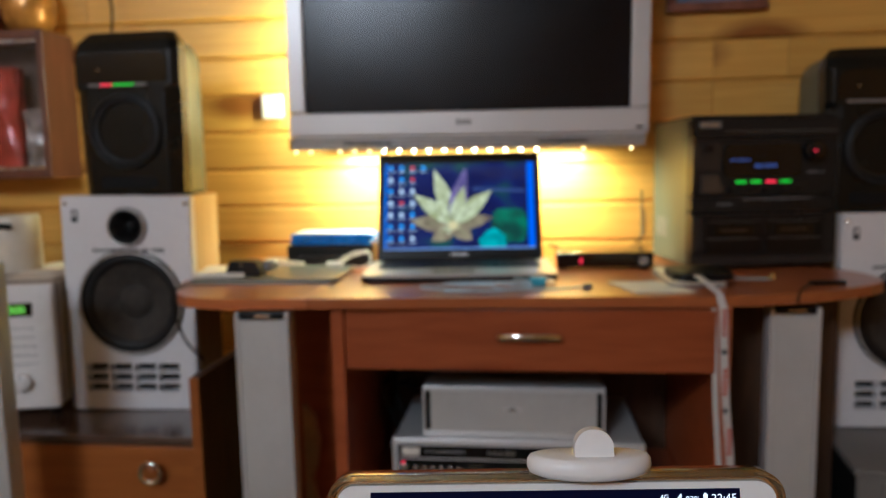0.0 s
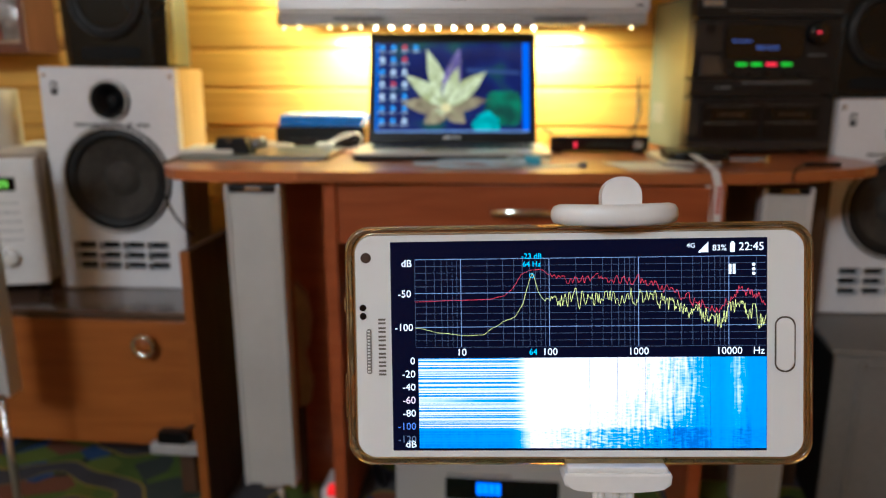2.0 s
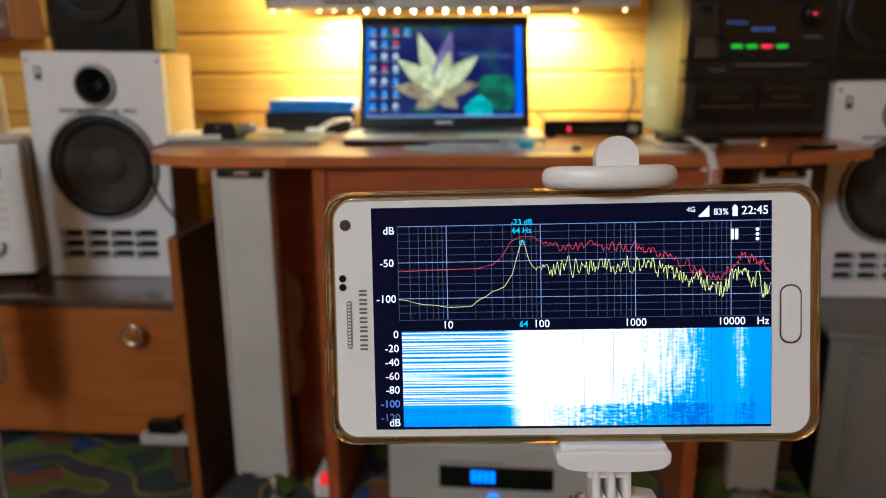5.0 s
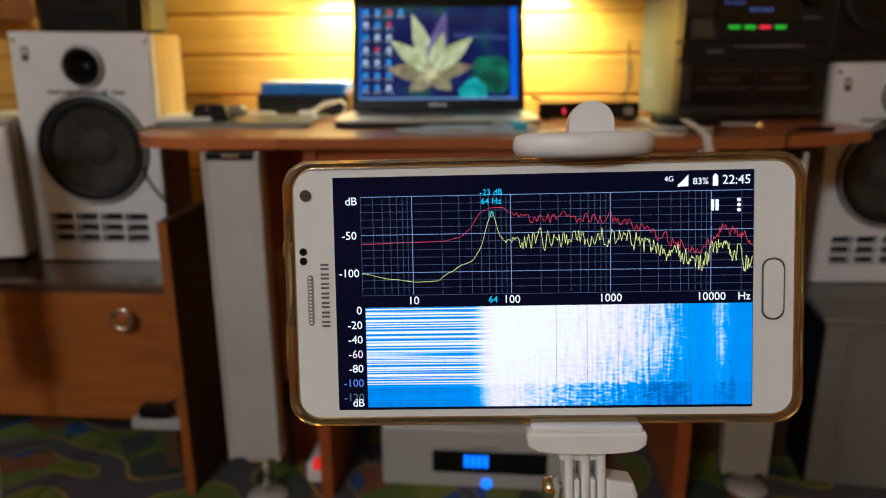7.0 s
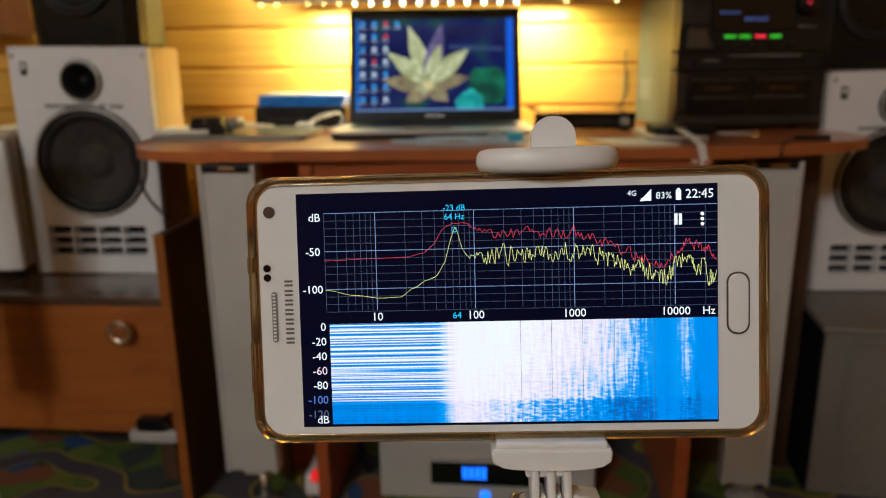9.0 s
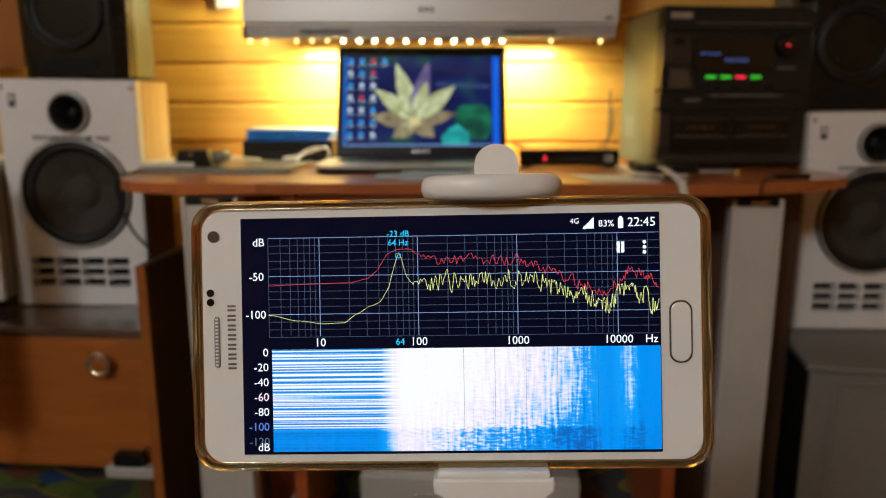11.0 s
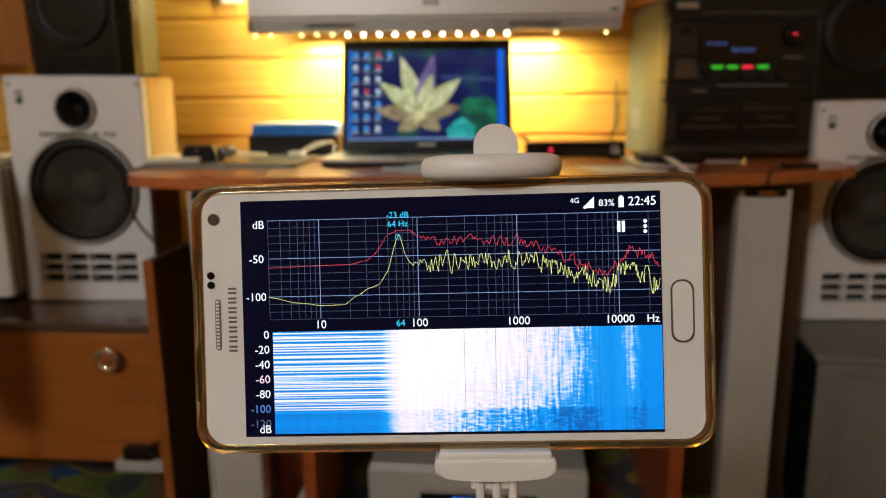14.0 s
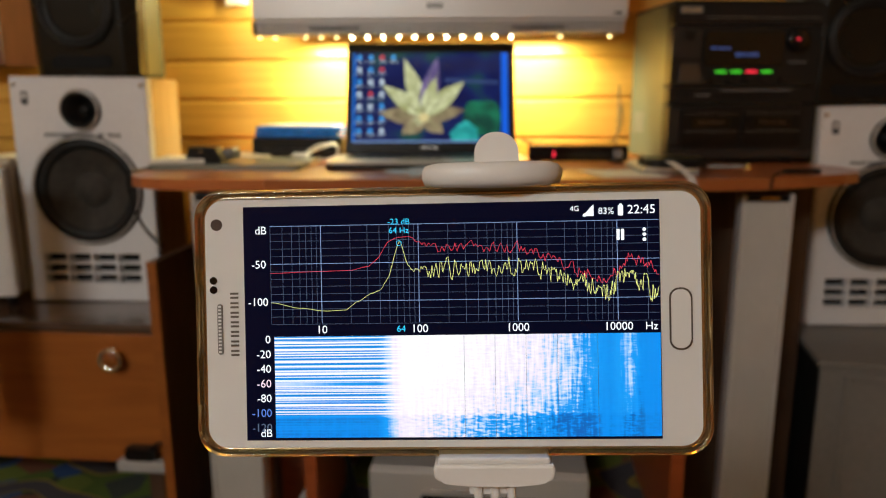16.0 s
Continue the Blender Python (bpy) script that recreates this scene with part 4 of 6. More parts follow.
def flat(outline, y, m2=None):
    """A thin flat shape in the x-z plane."""
    return slab(outline, y, y + 0.0003, 0, 1, "y")


def laptop():
    t = thing("laptop", "open silver laptop showing a flower wallpaper", "laptop", pose(0.0155, 1.350, DESK_Z, 0, 0, 4.5))
    w = 0.181
    part("base", slab(rounded(-w, w, 0.026, 0.240, 0.018), 0.0015, 0.0090, 0.003), BLACK, t, "black lower shell")
    deck = part("palm_rest", slab(rounded(-w - 0.001, w + 0.001, 0.025, 0.240, 0.02), 0.0092, 0.0145, 0.0025, 2), mat("laptop_silver", (0.55, 0.55, 0.54), 0.32, 0.35, 0.03), t, "silver palm rest")
    part("keyboard_well", box(-0.158, 0.158, 0.112, 0.218, 0.0140, 0.0152, 0.0004), CHARCOAL, t)
    keys = bmesh.new()
    for r in range(6):
        for c in range(17):
            x = -0.154 + c * 0.0183
            box(x, x + 0.0155, 0.116 + r * 0.0168, 0.116 + r * 0.0168 + 0.0142, 0.0154, 0.0174, 0, dst=keys)
    tagged(part("keys", keys, BLACK, t, "black keys"), kind="stuff")
    part("touchpad", box(-0.05, 0.03, 0.042, 0.092, 0.0142, 0.0152, 0.0004), GREY, t)
    for x in (-0.14, 0.14):
        for y in (0.05, 0.2):
            part("foot", lathe([(0.009, 0), (0.009, 0.002), (0, 0.002)], 14, pose(x, y, 0)), BLACK, t)
    lid = part("lid", box(-0.174, 0.174, -0.004, 0.004, 0, 0.2365, 0.003), CHARCOAL, t, "dark grey screen frame")
    lid.matrix_local = pose(0, 0.229, 0.0145, -19, 0, 0)
    part("hinge_bar", lathe([(0.006, -0.15), (0.006, 0.15)], 16, pose(0, 0.231, 0.0165, 0, 90, 0)), BLACK, t)
    scr = part("screen", box(-0.160, 0.160, -0.0055, -0.0042, 0.022, 0.213, 0), wallpaper_mat(), lid, "lit screen with blue pond wallpaper")
    y = -0.0062
    e_leaf, e_leaf2 = screen_mat("leaf_green", (0.012, 0.16, 0.08), (0.004, 0.045, 0.03), 22), screen_mat("leaf_teal", (0.05, 0.50, 0.47), (0.015, 0.25, 0.24), 30)
    e_pet, e_tan = screen_mat("petal_cream", (0.62, 0.63, 0.36), (0.33, 0.33, 0.13), 55), screen_mat("petal_tan", (0.33, 0.26, 0.14), (0.15, 0.10, 0.06), 50)
    e_vio, e_rib = screen_mat("petal_violet", (0.20, 0.14, 0.30), (0.07, 0.05, 0.16), 45), emit("petal_vein", (0.20, 0.19, 0.09), 1.0)
    e_heart = emit("flower_heart_glow", (0.55, 0.46, 0.22), 1.0)
    part("leaf_shape", flat([(0.106 + 0.038 * math.cos(a), 0.072 + 0.043 * math.sin(a) + 0.007 * math.sin(3 * a)) for a in [k * math.pi / 12 for k in range(24)]], y + 0.0004), e_leaf, lid)
    part("leaf_shape", flat([(0.045, 0.024), (0.098, 0.024), (0.096, 0.05), (0.075, 0.068), (0.055, 0.058), (0.04, 0.04)], y + 0.0002), e_leaf2, lid)
    part("stalk_shape", flat([(0.03, 0.150), (0.14, 0.145), (0.14, 0.152), (0.03, 0.158)], y + 0.0004), emit("stalk", (0.03, 0.05, 0.14), 1.0), lid)
    cx, cz = -0.013, 0.076
    petals = [(-0.106, 0.081, 0.031, 0.003, e_tan), (-0.058, 0.039, 0.034, 0.0, e_tan), (0.027, 0.040, 0.030, 0.0, e_tan), (0.072, 0.087, 0.027, -0.003, e_tan), (-0.095, 0.147, 0.029, -0.005, e_pet), (0.066, 0.154, 0.032, 0.006, e_pet),
              (-0.050, 0.200, 0.030, -0.004, e_pet), (0.012, 0.202, 0.031, 0.003, e_vio), (0.010, 0.160, 0.025, 0.002, e_pet)]
    for k, (tx, tz, wd, bd, m) in enumerate(petals):
        way = Vector((tx - cx, tz - cz))
        turn = math.degrees(math.atan2(way.x, way.y))
        bm = flat(flower_petal(way.length, wd * 1.18, bd), 0)
        bm.transform(pose(cx, y - 0.0005 * k, cz) @ pose(0, 0, 0, 0, turn, 0))
        part("petal_shape", bm, m, lid)
        for side in (-1, 1):
            rib = flat(flower_petal(way.length * 0.82, wd * 0.07, bd + side * wd * 0.14), 0)
            rib.transform(pose(cx, y - 0.0005 * k - 0.0002, cz) @ pose(0, 0, 0, 0, turn + side * 2.5, 0))
            part("petal_rib", rib, e_rib, lid)
    rnd = random.Random(9)
    for k in range(16):
        a, q = rnd.uniform(-2.6, 2.6), rnd.uniform(0.012, 0.034)
        st = flat(flower_petal(q, 0.004, 0.0), 0)
        st.transform(pose(cx, y - 0.0052 - 0.00005 * k, cz - 0.004) @ pose(0, 0, 0, 0, math.degrees(a), 0))
        part("stamen", st, e_pet if k % 3 else e_rib, lid)
    part("flower_heart", flat([(cx + 0.011 * math.cos(a), cz - 0.004 + 0.010 * math.sin(a)) for a in [k * math.pi / 10 for k in range(20)]], y - 0.0064), e_heart, lid)
    part("side_band", flat([(0.146, 0.0225), (0.1598, 0.0225), (0.1598, 0.2125), (0.146, 0.2125)], y), emit("band_blue", (0.01, 0.10, 0.62), 1.0), lid)
    part("side_band", flat([(-0.1598, 0.0225), (-0.156, 0.0225), (-0.156, 0.2125), (-0.1598, 0.2125)], y), emit("band_blue_dim", (0.0, 0.16, 0.7), 1.0), lid)
    part("task_bar", flat([(-0.1598, 0.0222), (0.1598, 0.0222), (0.1598, 0.0255), (-0.1598, 0.0255)], y - 0.0002), emit("taskbar_grey", (0.16, 0.26, 0.5), 1.0), lid)
    rnd = random.Random(4)
    tints = [emit("icon_blue", (0.05, 0.32, 0.8), 1.0), emit("icon_pale", (0.55, 0.65, 0.75), 1.0), emit("icon_red", (0.55, 0.05, 0.06), 1.0)]
    for c in range(4):
        for r in range(7 if c < 3 else 1):
            x, z = -0.147 + c * 0.0235, 0.203 - r * 0.0262
            part("icon", flat([(x - 0.0042, z - 0.004), (x + 0.0042, z - 0.004), (x + 0.0038, z + 0.0045), (x - 0.0036, z + 0.005)], y - 0.0006), tints[rnd.choice((0, 0, 1, 1, 2))], lid)
            part("icon_caption", flat([(x - 0.0072, z - 0.0095), (x + 0.0072, z - 0.0095), (x + 0.0072, z - 0.008), (x - 0.0072, z - 0.008)], y - 0.0006), tints[1], lid)
    logo = bars(-0.019, 0.019, 0.0115, 0.005, -0.0048, 7, 5)
    part("logo_mark", logo, ALU, lid, "small pale maker's mark")
    part("webcam", lathe([(0, 0.001), (0.0025, 0.0008), (0.0025, 0)], 14, facing(0, -0.0042, 0.2255)), BLACK_GLOSS, lid)


laptop()


# ---- midi stereo system ----
def stereo():
    t = thing("stereo_system", "black midi stereo system with grey metal side panels", "stereo", pose(0.452, 1.515, DESK_Z, 0, 0, 10))
    w, d, h = 0.287, 0.205, 0.297
    part("cabinet", box(0.001, w - 0.001, 0.02, d, 0.006, h - 0.004, 0.003), GREYMETAL, t, "grey-green metal cabinet")
    vents = bmesh.new()
    for k in range(7):
        box(-0.0003, 0.0012, 0.12, 0.18, 0.055 + k * 0.006, 0.058 + k * 0.006, 0, dst=vents)
    part("side_vents", vents, GREY, t)
    part("top_cover", box(0, w, -0.004, d - 0.01, h - 0.005, h, 0.003), CHARCOAL, t)
    part("disc_drawer", slab(rounded(0.0, w, 0.254, h - 0.006, 0.004), -0.012, 0.0195, 0.004, 3, "y"), CHARCOAL, t, "charcoal disc drawer front")
    part("maker_plate", box(0.010, 0.052, -0.0135, -0.0115, 0.273, 0.285, 0.0008), GREY, t)
    part("maker_mark", bars(0.014, 0.048, 0.279, 0.006, -0.0142, 5, 8), ALU, t)
    part("tuner_panel", slab(rounded(0.0, w, 0.1445, 0.2525, 0.004), -0.008, 0.0195, 0.004, 3, "y"), CHARCOAL, t)
    disp = part("display_window", slab(rounded(0.060, 0.212, 0.181, 0.241, 0.008), -0.0115, -0.0085, 0.002, 2, "y"), BLACK_GLOSS, t, "dark display window")
    part("display_line", bars(0.072, 0.112, 0.212, 0.0045, -0.012, 6, 2), E_VFD, disp, "dim blue display segments")
    part("display_line", bars(0.120, 0.166, 0.2005, 0.0070, -0.012, 6, 6), E_VFD, disp)
    part("standby_button", box(0.018, 0.042, -0.0105, -0.0075, 0.226, 0.241, 0.002), BLACK, t)
    part("silver_wedge", slab([(0.014, 0.149), (0.062, 0.149), (0.050, 0.186), (0.016, 0.186)], -0.0125, -0.0075, 0.002, 2, "y"), mat("wedge_metal", (0.12, 0.12, 0.125), 0.22, 0.7, 0.06), t, "shiny grey control wedge")
    for k, m in enumerate((E_GREEN, E_GREEN, E_RED, E_GREEN)):
        x = 0.095 + k * 0.0292
        part("lit_key", box(x - 0.0105, x + 0.0105, -0.0105, -0.0085, 0.1675, 0.1725, 0.0008), m, t, "lit selector key")
    part("volume_knob", lathe([(0.021, 0), (0.0205, 0.012), (0.018, 0.015), (0, 0.0155)], 36, facing(0.236, -0.008, 0.226)), BLACK_GLOSS, t, "black volume knob")
    part("knob_light", box(0.228, 0.236, -0.0245, -0.0235, 0.2258, 0.2282, 0), E_RED, t)
    for k in range(5):
        part("round_key", lathe([(0.006, 0), (0.006, 0.003), (0.004, 0.004), (0, 0.004)], 16, facing(0.075 + k * 0.034, -0.008, 0.1545)), BLACK, t)
    part("strip_panel", slab(rounded(0.0, w, 0.1115, 0.1425, 0.004), -0.006, 0.0195, 0.003, 2, "y"), CHARCOAL, t)
    part("strip_print", bars(0.05, 0.08, 0.1275, 0.003, -0.0066, 5, 21), PRINT_GREY, t)
    part("strip_print", bars(0.10, 0.24, 0.1365, 0.0022, -0.0066, 16, 22), PRINT_GREY, t)
    # Grey line paints the highlight along the disc drawer.
    part("drawer_glint", box(0.06, w - 0.008, -0.0128, -0.0118, 0.2655, 0.2665, 0), GREY, t)
    part("panel_print", bars(0.225, 0.262, 0.187, 0.0025, -0.0086, 6, 23), PRINT_GREY, t)
    part("headphone_socket", lathe([(0.0062, 0), (0.0062, 0.002), (0.0035, 0.002), (0.003, -0.004), (0, -0.004)], 18, facing(0.034, -0.006, 0.128)), BLACK, t)
    for k in range(9):
        part("small_key", box(0.085 + k * 0.017, 0.097 + k * 0.017, -0.0082, -0.0058, 0.125, 0.131, 0.001), BLACK, t)
    part("deck_panel", slab(rounded(0.0, w, 0.006, 0.1095, 0.005), -0.008, 0.0195, 0.004, 3, "y"), CHARCOAL, t)
    part("deck_lip", slab(rounded(0.004, w - 0.004, 0.012, 0.026, 0.005), -0.016, -0.0075, 0.004, 3, "y"), STEREO_GREY, t, "rounded grey lower lip")
    part("shoulder", slab([(0.0, 0.036), (0.022, 0.036), (0.020, 0.106), (0.0, 0.106)], -0.0115, -0.0075, 0.003, 2, "y"), STEREO_GREY, t)
    part("shoulder", slab([(0.0, 0.19), (0.056, 0.19), (0.052, 0.248), (0.0, 0.248)], -0.0102, -0.0075, 0.002, 2, "y"), STEREO_GREY, t)
    for x0 in (0.026, 0.146):
        door = part("cassette_door", slab(rounded(x0, x0 + 0.112, 0.033, 0.1, 0.004), -0.0115, -0.0085, 0.002, 2, "y"), BLACK, t, "black cassette door")
        part("door_window", box(x0 + 0.018, x0 + 0.094, -0.0125, -0.0112, 0.068, 0.087, 0.0005), BLACK_GLOSS, door)
        part("door_print", bars(x0 + 0.03, x0 + 0.085, 0.0775, 0.0035, -0.0132, 7, 14), DARKWOOD, door, "small bronze lettering bars")
        # Two grey lines paint highlights across each cassette door.
        part("door_glint", box(x0 + 0.004, x0 + 0.108, -0.0122, -0.0112, 0.0605, 0.0615, 0), GREY, door)
        part("door_glint", box(x0 + 0.004, x0 + 0.108, -0.0122, -0.0112, 0.0935, 0.0942, 0), GREY, door)
    for x in (0.03, w - 0.03):
        for y in (0.03, d - 0.03):
            part("foot", lathe([(0.012, 0), (0.012, 0.007), (0, 0.007)], 16, pose(x, y, 0)), BLACK, t)


stereo()


# ---- small things on the desk ----
def settop_box():
    t = thing("set_top_box", "small black set-top box with a red indicator", "set-top box", pose(0.292, 1.53, DESK_Z))
    part("case", box(-0.096, 0.096, 0, 0.10, 0.004, 0.034, 0.003), BLACK_GLOSS, t)
    part("indicator", box(-0.049, -0.044, -0.001, 0.001, 0.012, 0.023, 0.0005), E_RED, t, "glowing red digit")
    part("usb_port", box(0.067, 0.081, -0.0008, 0.001, 0.010, 0.026, 0.0005), GREY, t)
    part("silver_edge", box(0.081, 0.083, -0.001, 0.001, 0.011, 0.027, 0.0003), ALU, t)
    for x in (-0.08, 0.08):
        part("foot", box(x - 0.008, x + 0.008, 0.01, 0.03, 0, 0.0045, 0.001), BLACK, t)
        part("foot", box(x - 0.008, x + 0.008, 0.07, 0.09, 0, 0.0045, 0.001), BLACK, t)


settop_box()


def disc_box():
    t = thing("storage_box", "black plastic box with blue cases stacked on top", "box", pose(-0.288, 1.60, DESK_Z))
    part("body", box(-0.098, 0.096, 0, 0.09, 0, 0.045, 0.003), BLACK, t)
    part("blue_case", box(-0.092, 0.088, 0.004, 0.088, 0.0455, 0.056, 0.002), BLUE, t, "blue translucent case")
    part("blue_case", box(-0.09, 0.094, 0.006, 0.088, 0.0565, 0.068, 0.002), BLUE, t, "blue translucent case")
    part("clear_sleeve", box(-0.084, 0.08, 0.01, 0.086, 0.0685, 0.0715, 0.001), WHITE_PLASTIC, t)
    part("front_ledge", box(-0.075, 0.09, -0.012, -0.0005, 0, 0.022, 0.002), CHARCOAL, t)


disc_box()
solo("grey_folder", slab(rounded(-0.15, 0.13, -0.09, 0.10, 0.012), 0, 0.009, 0.002), mat("grey_green_cover", (0.20, 0.21, 0.17), 0.3, var=0.08, coat=0.3), "flat grey-green folder lying on the desk", "folder", pose(-0.345, 1.445, DESK_Z, 0, 0, 2))
solo("white_booklet", box(-0.05, 0.045, -0.06, 0.06, 0, 0.008, 0.002), PAPER, "white paper booklet near the desk's rounded end", "booklet", pose(-0.452, 1.43, DESK_Z + 0.0095, 0, 0, 12))
solo("disc_tray", box(-0.055, 0.055, -0.04, 0.04, 0, 0.011, 0.003), CREAM, "pale plastic disc tray on the grey folder", "tray", pose(-0.395, 1.62, DESK_Z, 0, 0, -4))


def speaker_dock():
    t = thing("black_holder", "small black trapezoid holder with a grey tube", "holder", pose(-0.40, 1.40, DESK_Z + 0.0095))
    part("body", slab([(-0.037, 0.0), (0.037, 0.0), (0.026, 0.030), (-0.026, 0.030)], -0.018, 0.018, 0.003, 2, "y"), BLACK, t)
    part("pin", lathe([(0.0025, 0), (0.002, 0.002), (0, 0.002)], 12, facing(-0.002, -0.018, 0.022)), CHROME, t)
    part("tube", lathe([(0, 0), (0.011, 0), (0.011, 0.03), (0, 0.03)], 18, pose(0.028, 0.012, 0.014, -84, 0, -38)), GREY, t, "grey tube")


speaker_dock()
solo("card_reader", box(-0.016, 0.016, -0.01, 0.01, 0, 0.008, 0.002), WHITE_PLASTIC, "small pale card reader on the desk", "card reader", pose(-0.262, 1.535, DESK_Z + 0.0095, 0, 0, 6))
solo("white_cable", tube([(-0.262, 1.545, DESK_Z + 0.012), (-0.235, 1.56, DESK_Z + 0.03), (-0.215, 1.57, DESK_Z + 0.034), (-0.19, 1.56, DESK_Z + 0.03), (-0.192, 1.53, DESK_Z + 0.01), (-0.235, 1.51, DESK_Z + 0.006), (-0.24, 1.54, DESK_Z + 0.02), (-0.20, 1.58, DESK_Z + 0.036)], 0.0016), WHITE_PLASTIC, "thin white cable looped beside the laptop", "cable")


def usb_cable():
    z = DESK_Z + 0.0035
    t = thing("usb_cable", "pale blue cable coiled before the laptop", "cable", pose(0, 0, z))
    rnd = random.Random(8)
    lead = [(0.235, 1.30, 0.001), (0.20, 1.290, 0), (0.10, 1.272, 0), (0.0, 1.258, 0)]
    coil = []
    for k in range(22):
        a = math.pi * 1.5 - k * 2 * math.pi / 11
        turn = k // 11
        coil.append((0.05 + 0.02 * turn + (0.095 - 0.02 * turn) * math.cos(a), 1.292 + 0.014 * turn + (0.030 - 0.012 * turn) * math.sin(a), 0.001 + 0.0036 * turn + 0.001 * rnd.random()))
    part("wire", tube(lead + coil + [(0.12, 1.328, 0.010), (0.142, 1.332, 0.005)], 0.0017), CABLE_BLUE, t)
    part("plug", box(0.142, 0.170, 1.322, 1.342, -0.0025, 0.012, 0.002), USB_BLUE, t, "blue connector")
    part("plug_shell", box(0.1705, 0.186, 1.325, 1.339, 0.0, 0.007, 0.001), ALU, t)
    part("plug_end", box(0.232, 0.246, 1.296, 1.306, -0.003, 0.006, 0.001), GREY, t)


usb_cable()
sheet = box(-0.05, 0.05, -0.055, 0.055, 0, 0.001, 0)
for v in sheet.verts:
    v.co.x += 0.25 * v.co.y * -1
solo("note_paper", sheet, PAPER, "sheet of cream note paper at the desk edge", "paper", pose(0.345, 1.318, DESK_Z + 0.0005, 0, 0, 2))


def camera_pouch():
    t = thing("camera_pouch", "flat black pouch with a white printed neck strap", "pouch", pose(0.428, 1.366, DESK_Z))
    part("body", slab(rounded(-0.045, 0.055, -0.055, 0.05, 0.02), 0.0105, 0.024, 0.005, 3), BLACK, t)
    part("booklet", slab(rounded(-0.052, 0.045, -0.045, 0.13, 0.006), 0.0, 0.005, 0.001), GREY, t, "grey booklet below")
    part("booklet", slab(rounded(-0.048, 0.042, -0.05, 0.12, 0.006), 0.0053, 0.0103, 0.001), CREAM, t, "cream booklet below")
    part("pen", lathe([(0, 0), (0.002, 0.008), (0.0032, 0.012), (0.0032, 0.12), (0, 0.122)], 12, pose(0.12, -0.035, 0.012, 0, -92, -18)), GREY, t, "thin grey pen")
    def ribbon(path, wid, th, twist):
        bm = bmesh.new()
        rings = []
        for k, p in enumerate(path):
            a = radians(twist * k / (len(path) - 1))
            s = Vector((math.cos(a), math.sin(a), 0)) * wid / 2
            o = Vector((0, -th, 0)) if k > 2 else Vector((0, 0, th))
            p = Vector(p)
            rings.append([bm.verts.new(p - s), bm.verts.new(p + s), bm.verts.new(p + s + o), bm.verts.new(p - s + o)])
        for a, c in zip(rings, rings[1:]):
            for k in range(4):
                bm.faces.new((a[k], a[(k + 1) % 4], c[(k + 1) % 4], c[k]))
        bm.faces.new(rings[0][::-1]), bm.faces.new(rings[-1])
        bmesh.ops.recalc_face_normals(bm, faces=bm.faces[:])
        return bm
    path = [(-0.01, -0.04, 0.022), (-0.006, -0.08, 0.018), (0.0, -0.115, 0.012), (0.008, -0.131, 0.004), (0.014, -0.135, -0.02), (0.015, -0.136, -0.06), (0.017, -0.137, -0.12), (0.021, -0.138, -0.18), (0.027, -0.138, -0.24), (0.031, -0.137, -0.29), (0.03, -0.135, -0.33)]
    strap = part("neck_strap", ribbon(path, 0.0125, 0.0016, 12), STRAP, t, "white webbing strap with red print")
    path2 = [(0.0, -0.1335, -0.02), (0.003, -0.1335, -0.10), (0.006, -0.1335, -0.18), (0.012, -0.132, -0.26), (0.02, -0.132, -0.33)]
    part("neck_strap", ribbon(path2, 0.008, 0.0014, -30), STRAP, t)
    for k, z in enumerate((-0.04, -0.135, -0.232)):
        x = 0.0148 if k == 0 else (0.018 if k == 1 else 0.0265)
        pr = bmesh.new()
        for j in range(5):
            box(x - 0.003, x + 0.003, -0.1395 - 0.0008 * k, -0.1388 - 0.0006 * k, z - 0.022 + j * 0.009, z - 0.0155 + j * 0.009, 0, dst=pr)
        part("strap_print", pr, RED, strap, "red printed bars")
        part("strap_dot", lathe([(0.0045, 0), (0.0045, 0.0008), (0, 0.0008)], 14, facing(x + 0.001, -0.139 - 0.0006 * k, z - 0.047)), PRINT, strap)


camera_pouch()
solo("brass_pin", lathe([(0.006, 0), (0.006, 0.003), (0.0025, 0.005), (0.003, 0.010), (0.0, 0.012)], 18), GOLD, "tiny brass pin on the desk", "pin", pose(0.574, 1.412, DESK_Z))
solo("black_lead", tube([(0.64, 1.350, DESK_Z + 0.003), (0.61, 1.335, DESK_Z + 0.004), (0.588, 1.300, DESK_Z + 0.004), (0.571, 1.272, DESK_Z + 0.003), (0.563, 1.258, DESK_Z - 0.006), (0.561, 1.255, DESK_Z - 0.018)], 0.0018), BLACK, "short black lead over the desk edge", "cable")
solo("small_driver", box(-0.03, 0.03, -0.006, 0.006, 0, 0.007, 0.002), BLACK, "small dark tool lying on the desk", "tool", pose(0.64, 1.345, DESK_Z, 0, 0, 8))
solo("plug_cable", tube([(0.372, 1.63, DESK_Z + 0.02), (0.385, 1.67, DESK_Z + 0.05), (0.39, 1.70, DESK_Z + 0.10), (0.392, 1.72, DESK_Z + 0.15)], 0.0017), BLACK, "black cable rising behind the set-top box", "cable")
solo("plug_cable", tube([(0.34, 1.635, DESK_Z + 0.016), (0.37, 1.68, DESK_Z + 0.032), (0.395, 1.70, DESK_Z + 0.06), (0.398, 1.72, DESK_Z + 0.11)], 0.0017), BLACK, "black cable rising behind the set-top box", "cable")
solo("power_lead", tube([(0.185, 1.625, DESK_Z + 0.04), (0.21, 1.635, DESK_Z + 0.032), (0.24, 1.64, DESK_Z + 0.022)], 0.0025), BLACK, "black lead beside the laptop", "cable")
